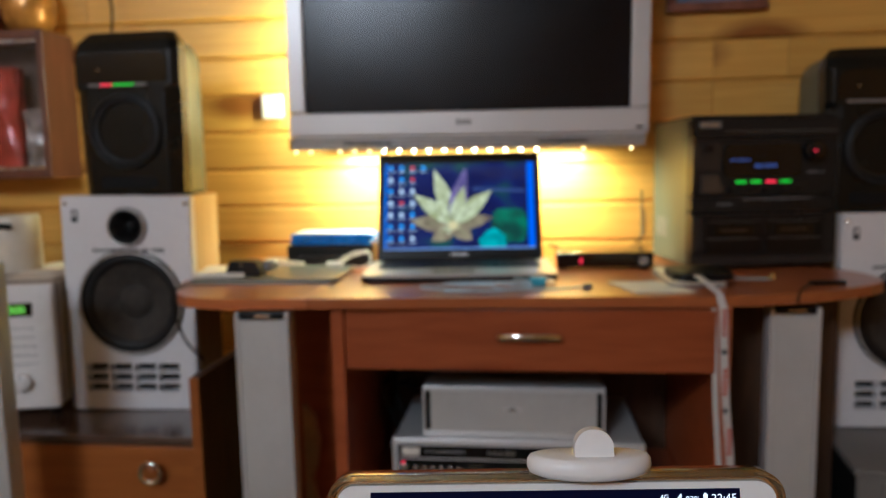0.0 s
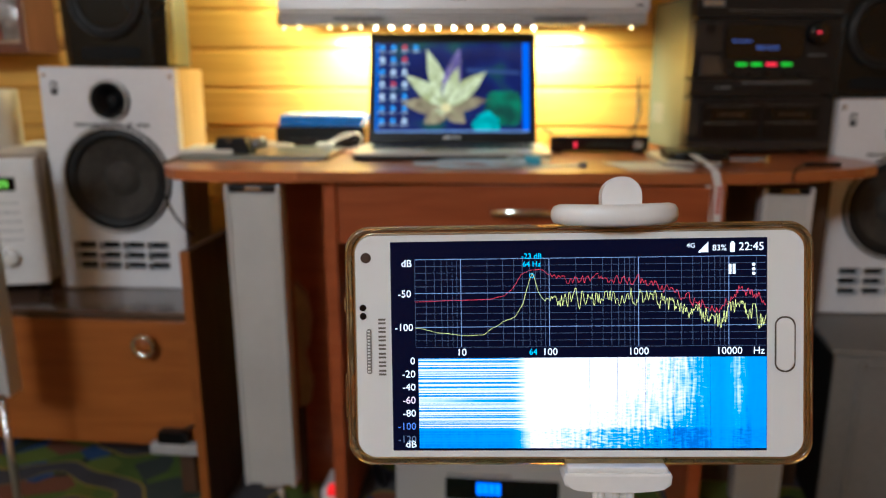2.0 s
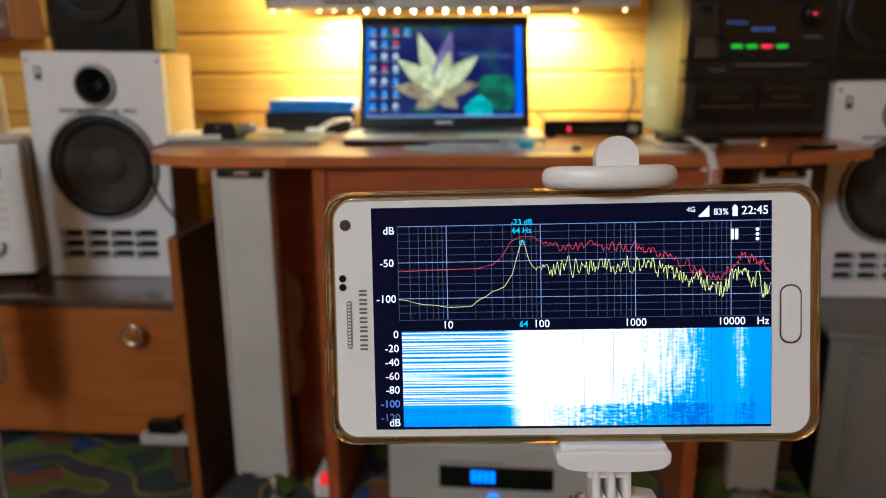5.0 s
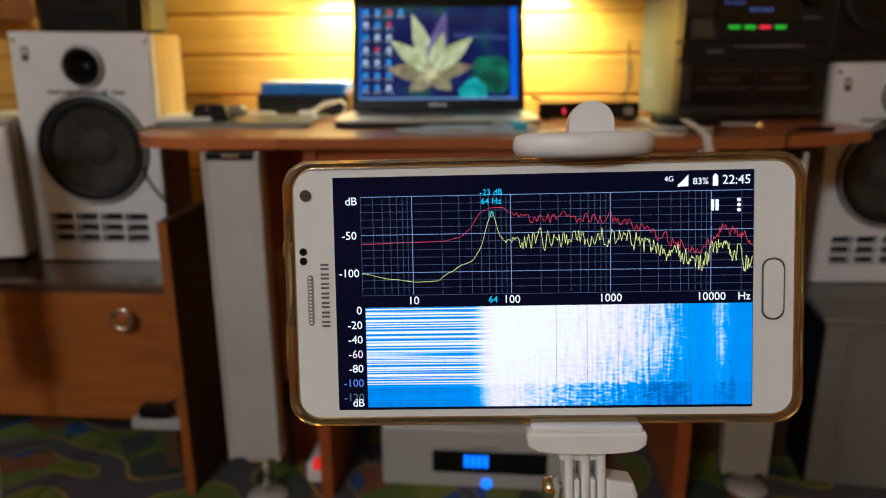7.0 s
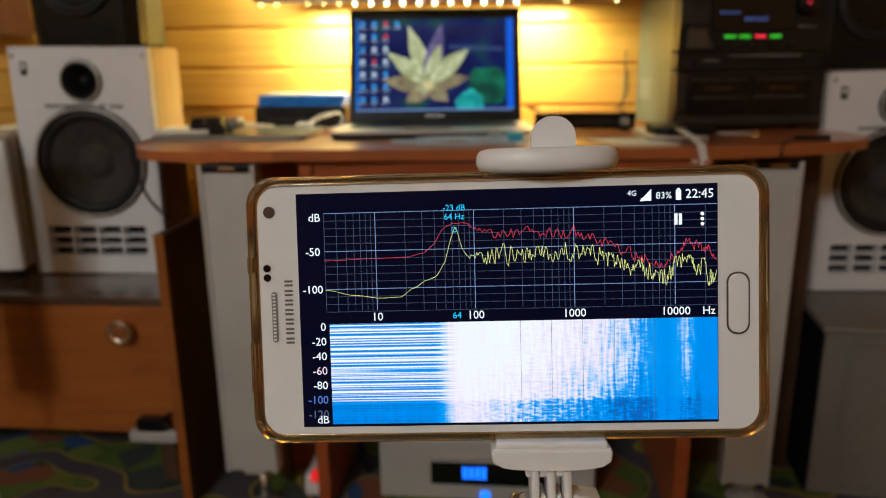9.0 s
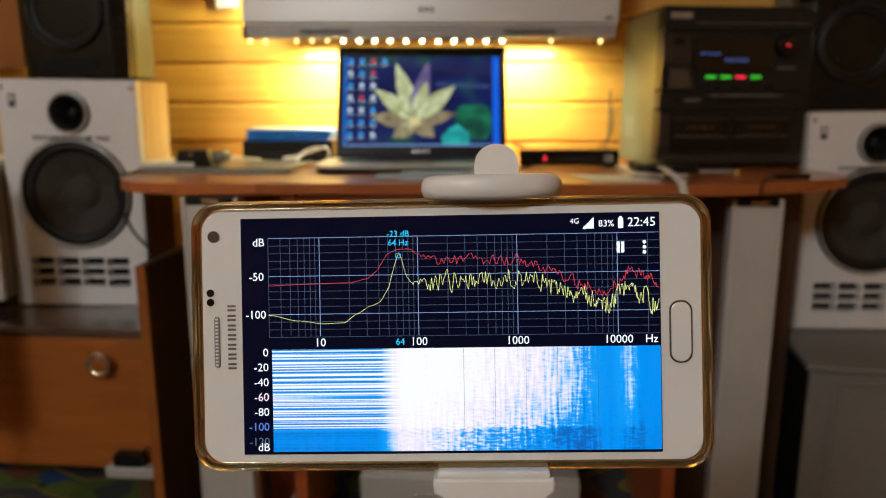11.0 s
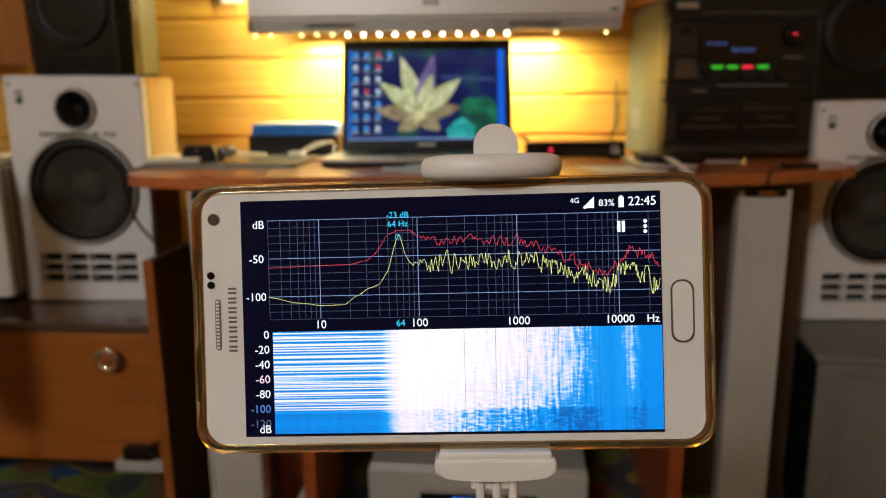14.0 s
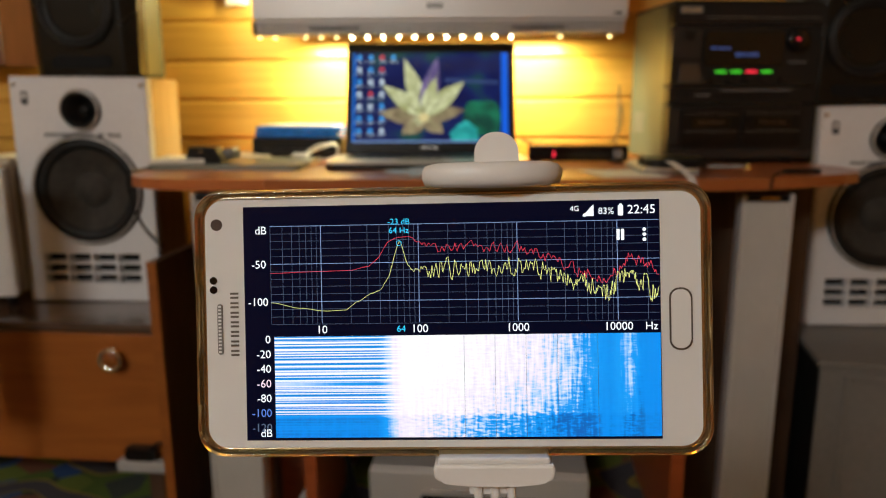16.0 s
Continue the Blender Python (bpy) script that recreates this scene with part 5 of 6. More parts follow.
solo("speaker_cable", tube([(-0.49, 1.50, DESK_Z + 0.004), (-0.487, 1.36, DESK_Z + 0.004), (-0.492, 1.288, DESK_Z - 0.004), (-0.488, 1.282, 0.62), (-0.472, 1.284, 0.57), (-0.448, 1.30, 0.53)], 0.0024), BLACK, "black cable hanging at the desk's rounded end", "cable")
solo("desk_left_lead", tube([(-0.495, 1.47, DESK_Z + 0.003), (-0.48, 1.53, DESK_Z + 0.01), (-0.45, 1.56, DESK_Z + 0.016), (-0.41, 1.555, DESK_Z + 0.014)], 0.0025), BLACK, "thin black lead behind the booklet", "cable")
solo("wall_cable", tube([(-0.70, 1.50, 1.125), (-0.735, 1.56, 1.165), (-0.79, 1.66, 1.235), (-0.83, 1.715, 1.32), (-0.85, 1.73, 1.42)], 0.003), BLACK, "black cable running up from the studio monitor", "cable")


# ---- under the desk ----
def centre_speaker():
    t = thing("centre_speaker", "silver home cinema centre speaker on the receiver", "speaker", pose(0.111, 1.32, 0.389))
    w, h = 0.161, 0.0915
    fr = bmesh.new()
    for b in ((-w, w, 0, 0.06, h - 0.0085, h), (-w, w, 0, 0.06, 0, 0.0075), (-w, -w + 0.0045, 0, 0.06, 0.007, h - 0.008), (w - 0.0045, w, 0, 0.06, 0.007, h - 0.008)):
        box(*b, 0.0015, dst=fr)
    part("frame", fr, SILVER_BRIGHT, t, "bright silver frame")
    part("body", box(-w + 0.003, w - 0.003, 0.02, 0.085, 0.002, h - 0.002, 0.002), SILVER, t)
    part("grille", box(-w + 0.013, w - 0.013, 0.004, 0.019, 0.0078, h - 0.009, 0.002), GREYMESH, t, "grey mesh grille")
    for x in (-w + 0.0048, w - 0.0125):
        part("end_strip", box(x, x + 0.0078, 0.008, 0.0195, 0.009, h - 0.0095, 0.001), BLACK_GLOSS, t, "dark glossy end strip")
    part("logo_mark", box(-0.017, 0.017, 0.003, 0.0045, 0.047, 0.0535, 0.0006), ALU, t, "small maker's plate")


centre_speaker()


def receiver():
    t = thing("cinema_receiver", "silver home cinema receiver on the desk shelf", "receiver", pose(0.117, 1.305, 0.263))
    w, h = 0.222, 0.124
    part("body", box(-w + 0.002, w - 0.002, 0.016, 0.26, 0.008, h, 0.002), SILVER, t)
    part("front", box(-w, w, 0, 0.0155, 0.008, h + 0.001, 0.002), SILVER_BRIGHT, t, "silver front plate")
    top = part("display_strip", box(-w + 0.010, w - 0.03, -0.0015, 0.001, 0.091, 0.114, 0.001), BLACK_GLOSS, t, "black display strip")
    part("strip_print", bars(-w + 0.06, -0.09, 0.103, 0.004, -0.0022, 14, 3), PRINT_GREY, top)
    part("strip_print", bars(-0.05, 0.0, 0.103, 0.006, -0.0022, 5, 4), ALU, top)
    part("strip_print", bars(0.04, 0.12, 0.1, 0.006, -0.0022, 5, 5), mat("bronze_print", (0.32, 0.14, 0.06), 0.5), top)
    part("white_sticker", box(-w + 0.018, -w + 0.05, -0.0025, -0.0014, 0.095, 0.11, 0.0004), PAPER, top)
    low = part("lower_strip", box(-w + 0.010, w - 0.06, -0.0015, 0.001, 0.062, 0.088, 0.001), BLACK_GLOSS, t, "black lower strip")
    part("power_key", box(-w + 0.013, -w + 0.027, -0.004, -0.0012, 0.066, 0.079, 0.001), ALU, low)
    part("power_light", box(-w + 0.018, -w + 0.022, -0.0045, -0.0015, 0.081, 0.085, 0), E_RED, low)
    for k in range(6):
        part("round_key", lathe([(0.0042, 0), (0.004, 0.003), (0, 0.0032)], 14, facing(-w + 0.042 + k * 0.0155, -0.0012, 0.072)), ALU, low)
    part("strip_print", bars(-w + 0.14, -w + 0.165, 0.077, 0.004, -0.0022, 4, 9), ALU, low)
    part("volume_knob", lathe([(0.017, 0), (0.0165, 0.010), (0.014, 0.012), (0, 0.0125)], 32, facing(0.175, -0.001, 0.098)), BLACK_GLOSS, t)
    part("badge", bars(w - 0.022, w - 0.008, 0.106, 0.004, -0.0008, 4, 10), PRINT_GREY, t)
    for x in (-0.18, 0.18):
        for y in (0.03, 0.22):
            part("foot", lathe([(0.014, 0), (0.014, 0.0085), (0, 0.0085)], 16, pose(x, y, 0)), BLACK, t)


receiver()


def floor_unit():
    t = thing("floor_audio_unit", "silver audio unit with blue display below the shelf", "audio unit", pose(0.112, 1.28, 0.008))
    w, h = 0.196, 0.122
    part("body", box(-w, w, 0.012, 0.25, 0, h, 0.003), SILVER, t)
    part("front", box(-w, w, 0, 0.0115, 0.0, h - 0.002, 0.003), SILVER, t)
    part("top_line", box(-0.10, 0.02, -0.0012, 0.001, 0.082, 0.0855, 0.0005), CHROME, t)
    disp = part("display", box(-0.102, 0.108, -0.002, 0.001, 0.031, 0.076, 0.001), BLACK_GLOSS, t, "dark display window")
    for k in range(4):
        part("display_digit", box(-0.043 + k * 0.0115, -0.0345 + k * 0.0115, -0.0032, -0.0022, 0.044, 0.068, 0), E_BLUE, disp, "glowing blue digit")
    part("blue_button", lathe([(0.0095, 0), (0.009, 0.003), (0, 0.004)], 20, facing(-0.002, -0.001, 0.0105)), E_BLUE, t, "lit blue button")
    part("foot_rail", box(-w + 0.02, w - 0.02, 0.02, 0.24, -0.008, -0.0003, 0.001), BLACK, t)


floor_unit()


def power_strip():
    t = thing("power_strip", "white power strip with a lit red switch", "power strip", pose(-0.205, 1.27, 0.008))
    part("body", box(-0.022, 0.022, 0, 0.08, 0, 0.042, 0.006), WHITE_PLASTIC, t)
    part("switch", box(-0.008, 0.012, -0.004, 0.018, 0.03, 0.047, 0.003), emit("red_switch", (1.0, 0.02, 0.02), 0.7), t, "red rocker switch")
    part("lead", tube([(0.0, 0.06, 0.03), (-0.005, 0.05, 0.09), (0.01, 0.04, 0.15), (0.03, 0.05, 0.16), (0.035, 0.07, 0.12)], 0.003), BLACK, t)


power_strip()
for k in range(6):
    rnd = random.Random(30 + k)
    pts = [(-0.14 + 0.02 * k, 1.50, 0.50 - 0.02 * k), (-0.13 + rnd.uniform(-0.02, 0.03), 1.46, 0.44), (-0.12 + rnd.uniform(-0.02, 0.03), 1.45, 0.38), (-0.11 + 0.01 * k, 1.47, 0.30 + 0.02 * rnd.random()), (-0.13, 1.5, 0.268)]
    solo("tangled_cable", tube(pts, 0.003), BLACK, "black cable tangled behind the receiver", "cable", group="cables behind the receiver")
for k in range(4):
    rnd = random.Random(50 + k)
    pts = [(-0.15 + 0.01 * k, 1.30 + 0.03 * k, 0.20), (-0.13, 1.31, 0.12 + 0.02 * k), (-0.14 + 0.02 * rnd.random(), 1.33, 0.06), (-0.12, 1.35, 0.015)]
    solo("tangled_cable", tube(pts, 0.003), BLACK, "black cable hanging beside the floor unit", "cable", group="cables by the floor unit")
solo("tan_guitar_edge", slab([(0.0, 0.0), (0.018, 0.01), (0.026, 0.05), (0.018, 0.09), (0.010, 0.11), (0.022, 0.13), (0.030, 0.18), (0.022, 0.23), (0.0, 0.25)], 0, 0.02, 0.003, 2, "y"), TAN, "tan curved wooden board leaning behind the column speaker", "board", pose(-0.274, 1.32, 0.19))
solo("tan_board_stand", box(-0.278, -0.268, 1.318, 1.342, 0.0, 0.19, 0.001), DARKWOOD, "dark wooden stick holding the tan board", "stick")


def wall_adapter():
    t = thing("socket_block", "cream socket block with a black plug on the cabinet's side board", "socket", pose(-0.437, 1.248, 0.124))
    part("block", box(-0.102, 0, -0.010, 0.012, 0, 0.022, 0.004), PALEGREY, t)
    part("plug", slab(rounded(-0.085, -0.028, 0.0225, 0.046, (0.002, 0.006, 0.010, 0.004)), -0.008, 0.011, 0.004, 2, "y"), BLACK, t, "black moulded plug")
    part("lead", tube([(-0.04, 0.0, 0.044), (-0.022, 0.002, 0.055), (-0.008, 0.006, 0.05), (-0.004, 0.009, 0.03)], 0.0028), BLACK, t)


wall_adapter()


# ---- grey cabinet on the right ----
def grey_cabinet():
    t = thing("grey_cabinet", "grey painted cabinet with framed door", "cabinet", pose(0.702, 1.348, 0, 0, 0, -7))
    w, h = 0.5, 0.336
    part("top", box(-0.004, w, -0.004, 0.345, h - 0.012, h, 0.003), CABGREY, t)
    part("body", box(0, w, 0.012, 0.34, 0.008, h - 0.0125, 0.001), CABGREY, t)
    # Thin black sheet puts the left side's shade into colour.
    part("side_shade", box(-0.0025, -0.0003, 0.0, 0.34, 0.008, h - 0.0125, 0), BLACK_MATT, t, "dark side")
    door = part("door", box(0.002, w - 0.002, 0, 0.0115, 0.01, h - 0.014, 0.002), CABGREY, t)
    for b in ((0.040, 0.050, -0.006, 0.0, 0.03, h - 0.022), (0.051, w - 0.05, -0.006, 0.0, h - 0.034, h - 0.022), (0.051, w - 0.05, -0.006, 0.0, 0.03, 0.04)):
        part("moulding", box(*b, 0.0025), CABGREY, door)


grey_cabinet()


# ---- phone on its stand ----
side_way = Vector((0.99826, 0.05486, 0.02154)).normalized()
up_way = Vector((-0.03175, 0.19274, 0.98074))
up_way = (up_way - up_way.dot(side_way) * side_way).normalized()
PHONE = Matrix.Translation((0.1466, 0.3528, 0.7050)) @ Matrix((side_way, up_way.cross(side_way), up_way)).transposed().to_4x4()
SW, SH = 0.1415, 0.0805


def curve_points(knots, noise_amp, start, seed, step):
    """A trace through knots (fractions of the screen) that turns ragged past a given place."""
    rnd = random.Random(seed)
    pts, x, prev = [], knots[0][0], 0.0
    while x <= knots[-1][0]:
        for (xa, ya), (xb, yb) in zip(knots, knots[1:]):
            if xa <= x <= xb:
                s = (x - xa) / (xb - xa)
                y = ya + (yb - ya) * (3 * s * s - 2 * s ** 3) if xb - xa > 0.03 else ya + (yb - ya) * s
                break
        amp = noise_amp * min(1, max(0, (x - start) / 0.06))
        prev = 0.25 * prev + rnd.uniform(-1, 1) * amp
        pts.append((x, y + prev))
        x += step * (1.75 - 1.25 * x) if x > start else 0.005
    return pts


def trace(pts, thick, y):
    """A ribbon along a trace, in the screen's own metres."""
    bm = bmesh.new()
    flat_pts = [Vector(((px - 0.5) * SW, y, (0.5 - py) * SH)) for px, py in pts]
    for a, c in zip(flat_pts, flat_pts[1:]):
        d = (c - a).normalized()
        s = Vector((-d.z, 0, d.x)) * thick / 2
        e = d * thick * 0.3
        bm.faces.new([bm.verts.new(p) for p in (a - s - e, c - s + e, c + s + e, a + s - e)])
    return bm


def disc(x, z, r):
    """A thin flat disc on the phone's face."""
    return slab([(x + r * math.cos(a), z + r * math.sin(a)) for a in [k * math.pi / 14 for k in range(28)]], -0.0003, 0.0002, 0, 1, "y")


def smartphone():
    t = thing("smartphone", "white smartphone showing a sound spectrum, in a clear case", "phone", PHONE)
    bw, bh = 0.0843, 0.0428
    part("body", slab(rounded(-bw, bw, -bh, bh, 0.0070, 10), 0.0, 0.0095, 0.002, 3, "y"), PHONE_WHITE, t, "white glass front and body")
    rim = bmesh.new()
    for r0, y0, y1 in ((0.0, 0.0012, 0.0062),):
        o, i = rounded(-bw - 0.0013, bw + 0.0013, -bh - 0.0013, bh + 0.0013, 0.0082, 10), rounded(-bw - 0.0002, bw + 0.0002, -bh - 0.0002, bh + 0.0002, 0.0072, 10)
        n = len(o)
        vs = [[rim.verts.new((p[0], yy, p[1])) for p in ring] for ring, yy in ((o, y0), (o, y1), (i, y1), (i, y0))]
        for a, c in zip(vs, vs[1:] + vs[:1]):
            for k in range(n):
                rim.faces.new((a[k], a[(k + 1) % n], c[(k + 1) % n], c[k])).smooth = True
        bmesh.ops.recalc_face_normals(rim, faces=rim.faces[:])
    part("metal_band", rim, mat("champagne_metal", (0.72, 0.60, 0.42), 0.22, 0.9, 0.05), t, "champagne metal band")
    cs = bmesh.new()
    o, i = rounded(-bw - 0.0041, bw + 0.0039, -bh - 0.0034, bh + 0.0034, 0.0095, 10), rounded(-bw - 0.0016, bw + 0.0016, -bh - 0.0016, bh + 0.0016, 0.0084, 10)
    o2 = rounded(-bw - 0.0032, bw + 0.0031, -bh - 0.0027, bh + 0.0027, 0.0090, 10)
    n = len(o)
    vs = [[cs.verts.new((p[0], yy, p[1])) for p in ring] for ring, yy in ((i, -0.0006), (o2, -0.001), (o, 0.001), (o, 0.0115), (o2, 0.0128), (i, 0.0128))]
    for a, c in zip(vs, vs[1:] + vs[:1]):
        for k in range(n):
            cs.faces.new((a[k], a[(k + 1) % n], c[(k + 1) % n], c[k])).smooth = True
    bmesh.ops.recalc_face_normals(cs, faces=cs.faces[:])
    part("case_rim", cs, CASE, t, "yellowed clear silicone case rim")
    part("case_back", slab(rounded(-bw - 0.0014, bw + 0.0014, -bh - 0.0014, bh + 0.0014, 0.0082, 10), 0.0100, 0.0126, 0.0005, 1, "y"), CASE, t)
    for z, q in ((-0.020, 0.018), (0.016, 0.006)):
        part("side_button", box(-bw - 0.0053, -bw - 0.0040, 0.003, 0.007, z - q / 2, z + q / 2, 0.0006), CASE, t)
    home = part("home_button", slab(rounded(0.0741, 0.0806, -0.0099, 0.0099, 0.0029), -0.0008, 0.0002, 0.0004, 2, "y"), PHONE_WHITE, t, "white home button")
    ring = bmesh.new()
    ro, ri = rounded(0.0735, 0.0812, -0.0105, 0.0105, 0.0034), rounded(0.0741, 0.0806, -0.0099, 0.0099, 0.0029)
    va, vb = [ring.verts.new((p[0], -0.0004, p[1])) for p in ro], [ring.verts.new((p[0], -0.0004, p[1])) for p in ri]
    for k in range(len(va)):
        j = (k + 1) % len(va)
        ring.faces.new((va[k], va[j], vb[j], vb[k]))
    part("button_ring", ring, mat("bronze_ring", (0.13, 0.11, 0.09), 0.35, 0.6, 0.05), home, "dark metal ring")
    part("front_camera", disc(-0.0802, 0.0343, 0.0020), mat("lens_brown", (0.07, 0.045, 0.035), 0.25), t, "front camera lens")
    for z in (0.0151, 0.0119):
        part("sensor", disc(-0.0816, z, 0.0013), BLACK_GLOSS, t)
    part("earpiece", slab(rounded(-0.0804, -0.0786, -0.0105, 0.0070, 0.0009), -0.0004, 0.0002, 0.0001, 1, "y"), GREY, t, "perforated earpiece")
    for k in range(14):
        part("earpiece_dot", box(-0.0800, -0.0790, -0.0006, -0.0003, -0.0098 + k * 0.0012, -0.0092 + k * 0.0012, 0), PHONE_WHITE, t)
    logo = bmesh.new()
    for k in range(7):
        z = -0.0110 + k * 0.0033
        box(-0.0758, -0.0730, -0.0003, 0.0001, z, z + 0.0007, 0, dst=logo)
        box(-0.0758, -0.0730, -0.0003, 0.0001, z + 0.0014, z + 0.0021, 0, dst=logo)
    part("logo_mark", logo, mat("taupe_print", (0.15, 0.13, 0.11), 0.4, 0.3, 0.1), t, "grey maker's mark in bars")
    scr = part("screen", box(-SW / 2, SW / 2, -0.0003, 0.0002, -SH / 2, SH / 2, 0), E_DARK, t, "lit screen with spectrum app")
    scr.data.materials[0].node_tree.nodes["Principled BSDF"].inputs["Roughness"].default_value = 0.08

    def fx(f):
        return (f - 0.5) * SW

    def fz(f):
        return (0.5 - f) * SH

    y = -0.0006
    water = box(fx(0.072), fx(0.998), -0.00065, -0.00055, fz(0.988), fz(0.556), 0)
    part("waterfall", water, spectrogram_mat(), scr, "blue and white waterfall display")
    wl = bmesh.new()
    for f in (0.532, 0.606, 0.680, 0.755, 0.85):
        box(fx(f), fx(f) + 0.0001, -0.00075, -0.00068, fz(0.988), fz(0.556), 0, dst=wl)
    part("waterfall_lines", wl, mat("dark_line", (0.1, 0.1, 0.2), 0.6), scr)
    minor, major = bmesh.new(), bmesh.new()
    x0, dec = 0.19, 0.2365
    for d in range(-1, 5):
        for k in range(1, 10):
            f = x0 + (d + math.log10(k)) * dec
            if 0.066 <= f <= 0.998:
                if k == 1:
                    box(fx(f) - 0.00009, fx(f) + 0.00009, y - 0.00003, y, fz(0.50), fz(0.085), 0, dst=major)
                else:
                    box(fx(f) - 0.00005, fx(f) + 0.00005, y - 0.00002, y, fz(0.50), fz(0.085), 0, dst=minor)
    for k in range(14):
        f = 0.085 + k * 0.0322
        tgt, th = (major, 0.00008) if k in (0, 5, 10) else (minor, 0.00005)
        box(fx(0.066), fx(0.998), y - 0.00003, y, fz(f) - th, fz(f) + th, 0, dst=tgt)
    part("grid_fine", minor, E_GRID, scr)
    part("grid_bold", major, E_GRID2, scr)
    red = [(0.066, 0.285), (0.17, 0.28), (0.26, 0.277), (0.305, 0.262), (0.33, 0.225), (0.352, 0.16), (0.375, 0.14), (0.408, 0.138), (0.425, 0.165), (0.46, 0.185), (0.55, 0.185), (0.66, 0.19), (0.70, 0.215), (0.76, 0.255), (0.82, 0.30), (0.875, 0.325), (0.91, 0.275), (0.93, 0.235), (0.95, 0.26), (0.985, 0.27), (0.997, 0.34)]
    yel = [(0.066, 0.41), (0.14, 0.435), (0.20, 0.448), (0.25, 0.445), (0.275, 0.41), (0.315, 0.375), (0.335, 0.36), (0.356, 0.30), (0.368, 0.22), (0.380, 0.155), (0.386, 0.17), (0.398, 0.25), (0.412, 0.285), (0.45, 0.28), (0.50, 0.275), (0.60, 0.265), (0.68, 0.27), (0.76, 0.31), (0.82, 0.345), (0.875, 0.385), (0.91, 0.33), (0.93, 0.29), (0.95, 0.34), (0.997, 0.40)]
    part("red_trace", trace(curve_points(red, 0.024, 0.40, 11, 0.0046), 0.00013, y - 0.0001), E_CURVE_R, scr, "red peak trace")
    part("yellow_trace", trace(curve_points(yel, 0.040, 0.40, 12, 0.0028), 0.00014, y - 0.0002), E_CURVE_Y, scr, "yellow level trace")
    circ = [(0.380 + 0.006 * math.cos(a), 0.165 + 0.0105 * math.sin(a)) for a in [k * math.pi / 8 for k in range(17)]]
    part("peak_ring", trace(circ, 0.00018, y - 0.0003), E_CYAN, scr)

    def lab(s, size, px, pz, m, align="CENTER"):
        writing(s, 0.93 * size * SH, fx(px), fz(pz), y - 0.0004, m, scr, align)

    lab("22:45", 0.057, 0.957, 0.043, E_WHITE)
    lab("83%", 0.042, 0.874, 0.047, E_WHITE)
    lab("4G", 0.034, 0.80, 0.035, E_WHITE)
    part("signal_icon", trace([(0.823, 0.062), (0.8238, 0.062)], 0.001, y - 0.0004), E_WHITE, scr)
    sig = bmesh.new()
    sig.faces.new([sig.verts.new((fx(a), y - 0.0004, fz(c))) for a, c in ((0.818, 0.066), (0.845, 0.066), (0.845, 0.018))])
    part("signal_icon", sig, E_WHITE, scr)
    bat = box(fx(0.902), fx(0.914), y - 0.0005, y - 0.0004, fz(0.066), fz(0.024), 0)
    box(fx(0.905), fx(0.911), y - 0.0005, y - 0.0004, fz(0.024), fz(0.017), 0, dst=bat)
    part("battery_icon", bat, E_WHITE, scr)
    for a in (0.898, 0.9085):
        part("pause_icon", box(fx(a), fx(a) + 0.0010, y - 0.0005, y - 0.0004, fz(0.168), fz(0.122), 0), E_WHITE, scr)
    for c in (0.125, 0.146, 0.167):
        part("menu_dot", lathe([(0.00062, 0), (0.0006, 0.0001), (0, 0.0001)], 12, facing(fx(0.963), y - 0.0004, fz(c))), E_WHITE, scr)
    lab("dB", 0.052, 0.044, 0.103, E_WHITE)
    lab("-50", 0.052, 0.056, 0.248, E_WHITE, "RIGHT")
    lab("-100", 0.052, 0.060, 0.408, E_WHITE, "RIGHT")
    for s, f in (("10", 0.19), ("100", 0.427), ("1000", 0.662), ("10000", 0.90)):
        lab(s, 0.052, f, 0.528, E_WHITE)
    lab("Hz", 0.05, 0.977, 0.528, E_WHITE)
    lab("64", 0.042, 0.382, 0.528, E_CYAN)
    lab("-23 dB", 0.038, 0.380, 0.075, E_CYAN)
    lab("64 Hz", 0.038, 0.380, 0.112, E_CYAN)
    for k, (s, m) in enumerate((("0", E_WHITE), ("-20", E_WHITE), ("-40", E_WHITE), ("-60", E_LAB_PINK), ("-80", E_WHITE), ("-100", E_LAB_DIM), ("-120", E_GRID))):
        lab(s, 0.052, 0.064, 0.568 + 0.0628 * k, m, "RIGHT")
    lab("dB", 0.052, 0.064, 0.968, E_WHITE, "RIGHT")


smartphone()


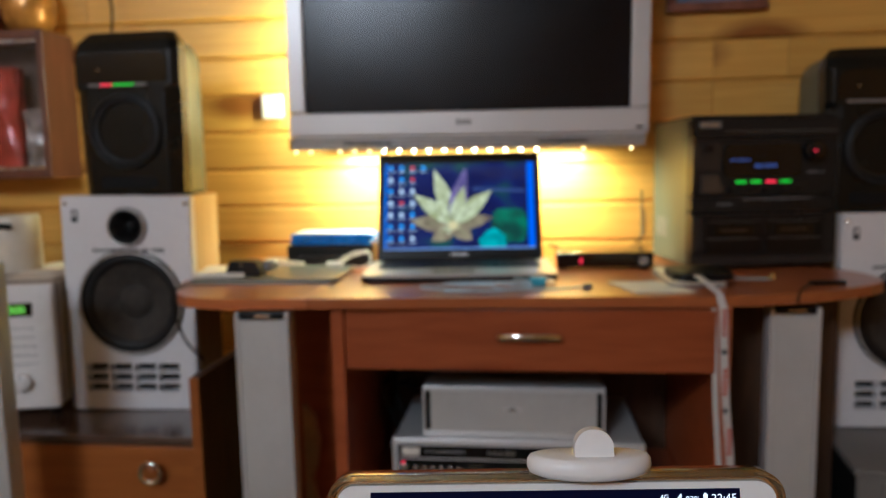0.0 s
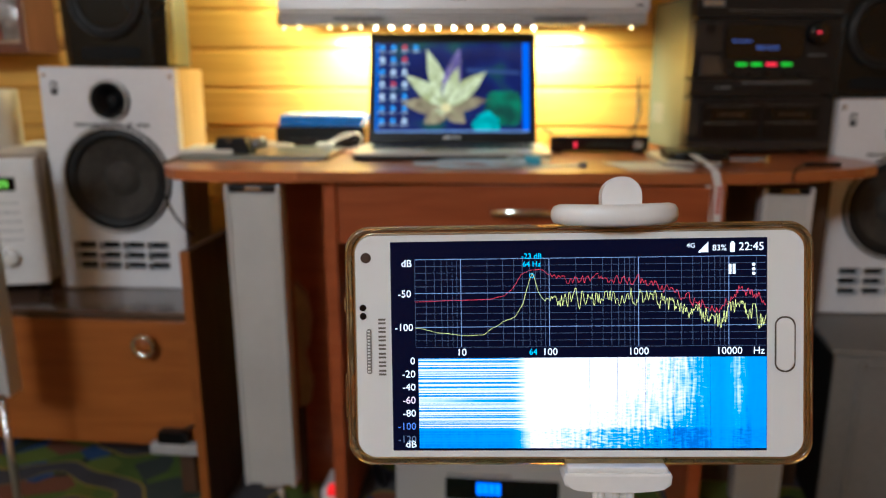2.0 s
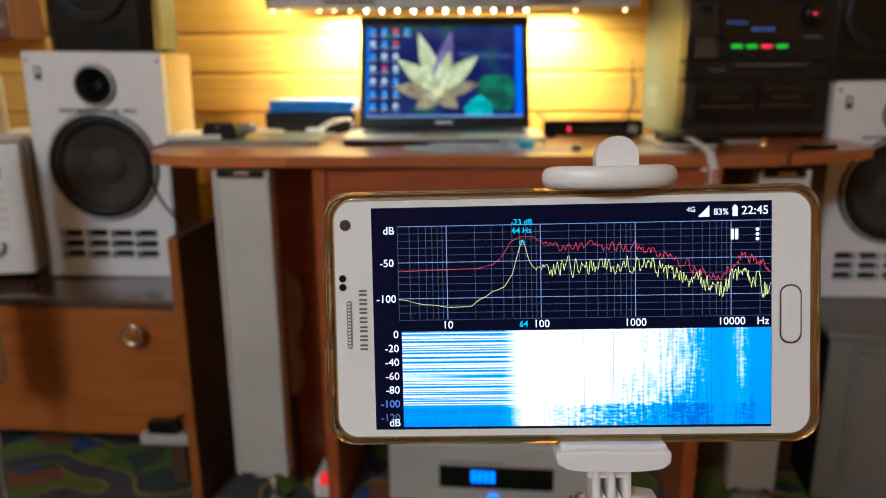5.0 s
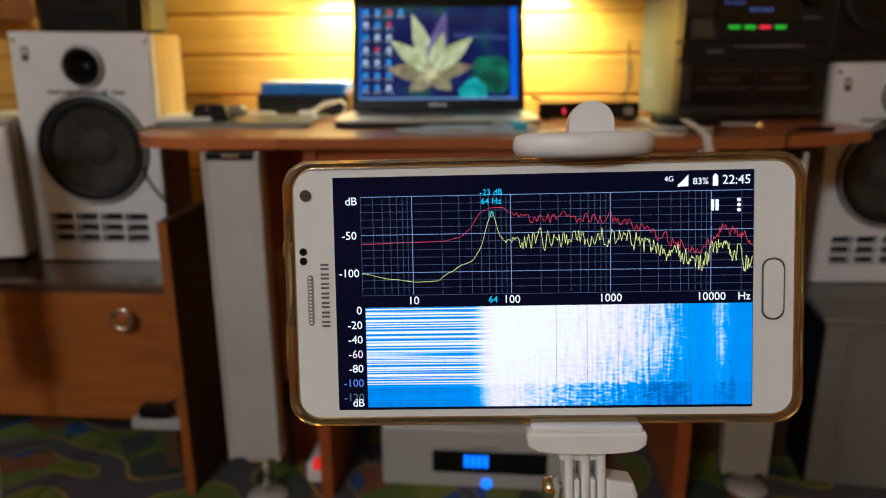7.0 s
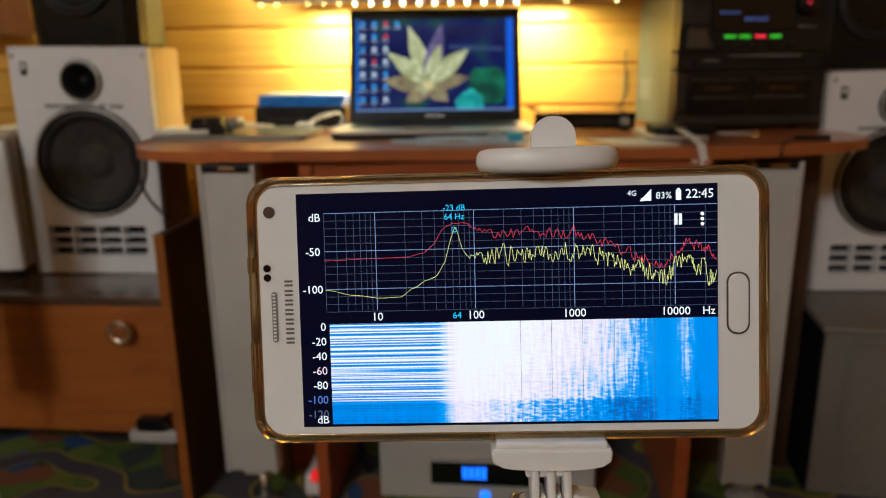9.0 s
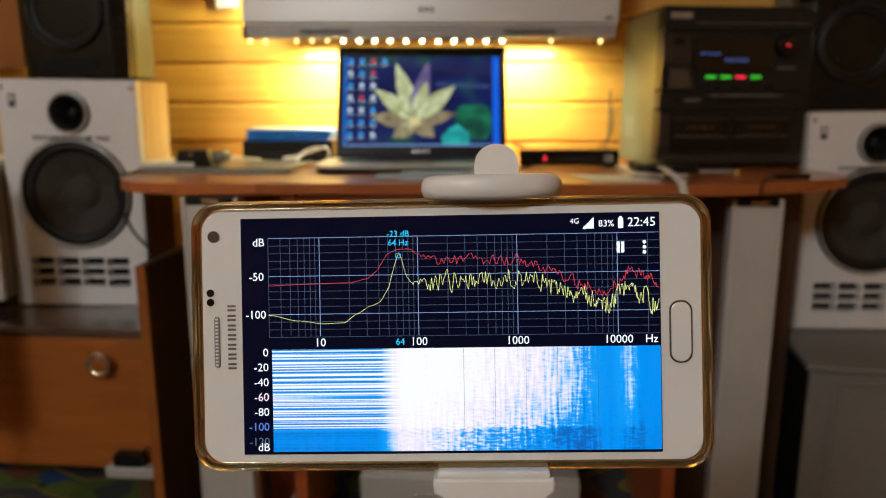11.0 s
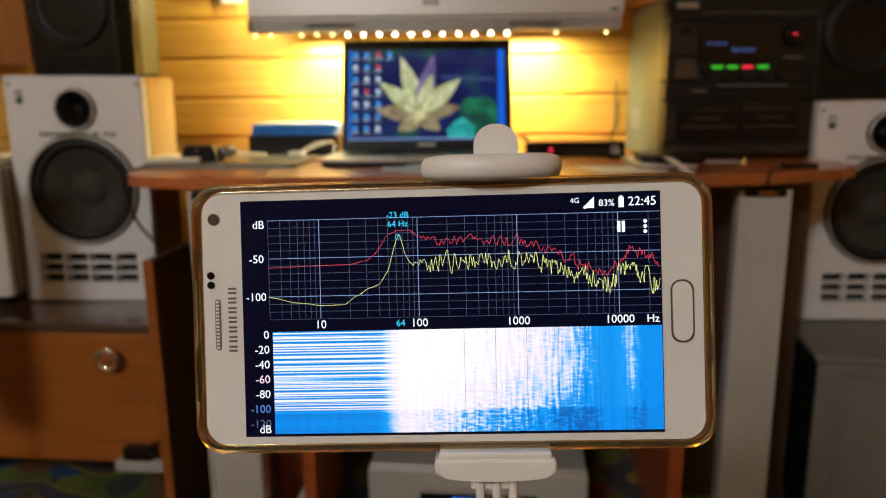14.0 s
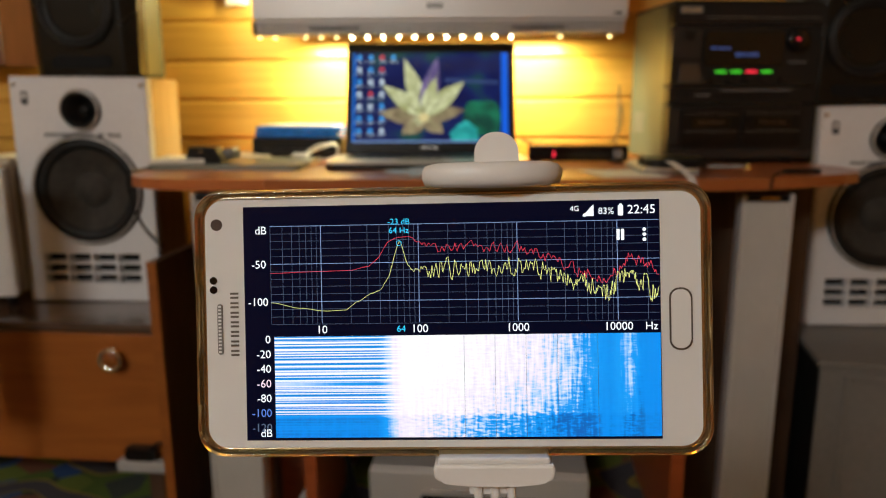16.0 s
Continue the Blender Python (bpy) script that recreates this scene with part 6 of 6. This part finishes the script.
def phone_stand():
    t = thing("phone_stand", "white plastic phone clamp on an action-camera mount", "phone stand", PHONE)
    cx = 0.0140
    top = 0.0428 + 0.0034
    # upper jaw: a thick flat oval pad with an upright tongue
    bm = lathe([(0, 0.0), (0.0205, 0.0), (0.0232, 0.0009), (0.0241, 0.0030), (0.0239, 0.0056), (0.0228, 0.0073), (0.0205, 0.0081), (0, 0.0083)], 64)
    for v in bm.verts:
        v.co.y *= 0.60
        v.co.z += 0.0010 * (abs(v.co.x) / 0.0243) ** 2
    part("upper_jaw", merge(bmesh.new(), bm, pose(cx + 0.001, 0.004, top - 0.0012)), WHITE_PLASTIC, t)
    ton = slab(rounded(-0.0074, 0.0074, 0.0, 0.0112, (0.0005, 0.0005, 0.0070, 0.0070), 10), -0.0035, 0.0035, 0.0018, 3, "y")
    part("tongue", merge(bmesh.new(), ton, pose(cx + 0.0026, 0.0005, top + 0.0062)), WHITE_PLASTIC, t)
    part("spring_back", box(cx - 0.009, cx + 0.009, 0.0135, 0.0175, -0.056, top + 0.004, 0.0015), WHITE_PLASTIC, t)
    # lower jaw: a lip that grips the case, and a deeper pad below it
    part("jaw_lip", box(cx - 0.0187, cx + 0.0187, -0.0055, 0.0168, -top - 0.0012, -top + 0.0012, 0.0008), WHITE_PLASTIC, t)
    curve = [(cx + 0.0202 * math.sin(a), -0.0030 - 0.0053 * math.cos(a) ** 0.45) for a in [math.pi * (k / 16 - 0.5) for k in range(1, 16)]]
    low = slab([(cx - 0.0197, -0.0010), (cx - 0.0203, -0.0026), *curve, (cx + 0.0203, -0.0026), (cx + 0.0197, -0.0010)], -0.0062, 0.017, 0.0010, 2, "y")
    part("lower_jaw", merge(bmesh.new(), low, pose(0, 0, -top)), WHITE_PLASTIC, t)
    base = -top - 0.0075
    part("neck", box(cx - 0.0085, cx + 0.0075, 0.001, 0.013, base - 0.006, base + 0.001, 0.001), WHITE_PLASTIC, t)
    for k in range(3):
        x = cx - 0.0068 + k * 0.0056
        part("mount_finger", box(x, x + 0.0030, -0.0005, 0.0135, base - 0.026, base - 0.0005, 0.0012), WHITE_PLASTIC, t)
    for k in range(2):
        x = cx - 0.0036 + k * 0.0056
        part("mount_fork", box(x, x + 0.0020, 0.0, 0.013, base - 0.050, base - 0.012, 0.0008), WHITE_PLASTIC, t)
    part("fork_wing", slab([(cx + 0.0075, base - 0.012), (cx + 0.017, base - 0.0135), (cx + 0.0185, base - 0.018), (cx + 0.018, base - 0.03), (cx + 0.0135, base - 0.032), (cx + 0.012, base - 0.022), (cx + 0.0075, base - 0.022)][::-1], 0.0, 0.012, 0.0012, 2, "y"), WHITE_PLASTIC, t)
    part("screw_head", lathe([(0.0, -0.0035), (0.003, -0.0035), (0.0042, -0.002), (0.0042, 0.002), (0.0, 0.002)], 20, pose(cx - 0.0105, 0.0065, base - 0.0175, 0, 90, 0)), CHROME, t, "bright metal screw")
    part("screw_shaft", lathe([(0, 0), (0.0018, 0), (0.0018, 0.022), (0, 0.022)], 12, pose(cx - 0.0085, 0.0065, base - 0.0175, 0, 90, 0)), ALU, t)
    return base


phone_stand()


def floor_stand():
    """Pole and round foot that carry the phone mount."""
    t = thing("stand_pole", "slim black floor pole carrying the phone mount", "stand", pose(0.164, 0.342, 0.008))
    part("pole", lathe([(0, 0.01), (0.008, 0.01), (0.008, 0.553), (0.006, 0.56), (0.006, 0.588), (0, 0.588)], 24), BLACK, t)
    part("foot", lathe([(0, 0.014), (0.03, 0.014), (0.10, 0.008), (0.105, 0.003), (0.105, 0), (0, 0)], 48), BLACK, t)


floor_stand()


# ---- pine boards of the wall ----
PITCH, FIRST = 0.0875, 0.784 - 9 * 0.0875


def board_mesh(x0, x1):
    """A board with bevelled long edges, its face towards -y, its lower edge at z 0."""
    bm = bmesh.new()
    prof = [(0.018, 0.0), (0.006, 0.0), (0.0012, 0.0035), (0.0, 0.007), (0.0, PITCH - 0.0075), (0.0012, PITCH - 0.004), (0.006, PITCH - 0.0008), (0.018, PITCH - 0.0008)]
    a, c = [bm.verts.new((x0, y, z)) for y, z in prof], [bm.verts.new((x1, y, z)) for y, z in prof]
    for k in range(len(prof)):
        j = (k + 1) % len(prof)
        bm.faces.new((a[k], a[j], c[j], c[k]))
    bm.faces.new(a[::-1]), bm.faces.new(c)
    bmesh.ops.recalc_face_normals(bm, faces=bm.faces[:])
    return mesh_of("board", bm, PINE)


splits = {11: (0.545,), 12: (0.545, 0.70), 14: (-0.9,), 16: (0.2,), 8: (0.1,)}
full = board_mesh(FLOOR_X0, FLOOR_X1)
for row in range(28):
    z = FIRST + row * PITCH
    if z + PITCH > TOP + 0.03:
        break
    cuts = splits.get(row, ())
    if not cuts:
        pieces = [full]
    else:
        ends = [FLOOR_X0, *cuts, FLOOR_X1]
        pieces = [board_mesh(p + 0.0006, q - 0.0006) for p, q in zip(ends, ends[1:])]
    for me in pieces:
        ob = new("board", me)
        ob.parent = wall_north
        ob.location = (0, WALL_Y - 0.0005, z)
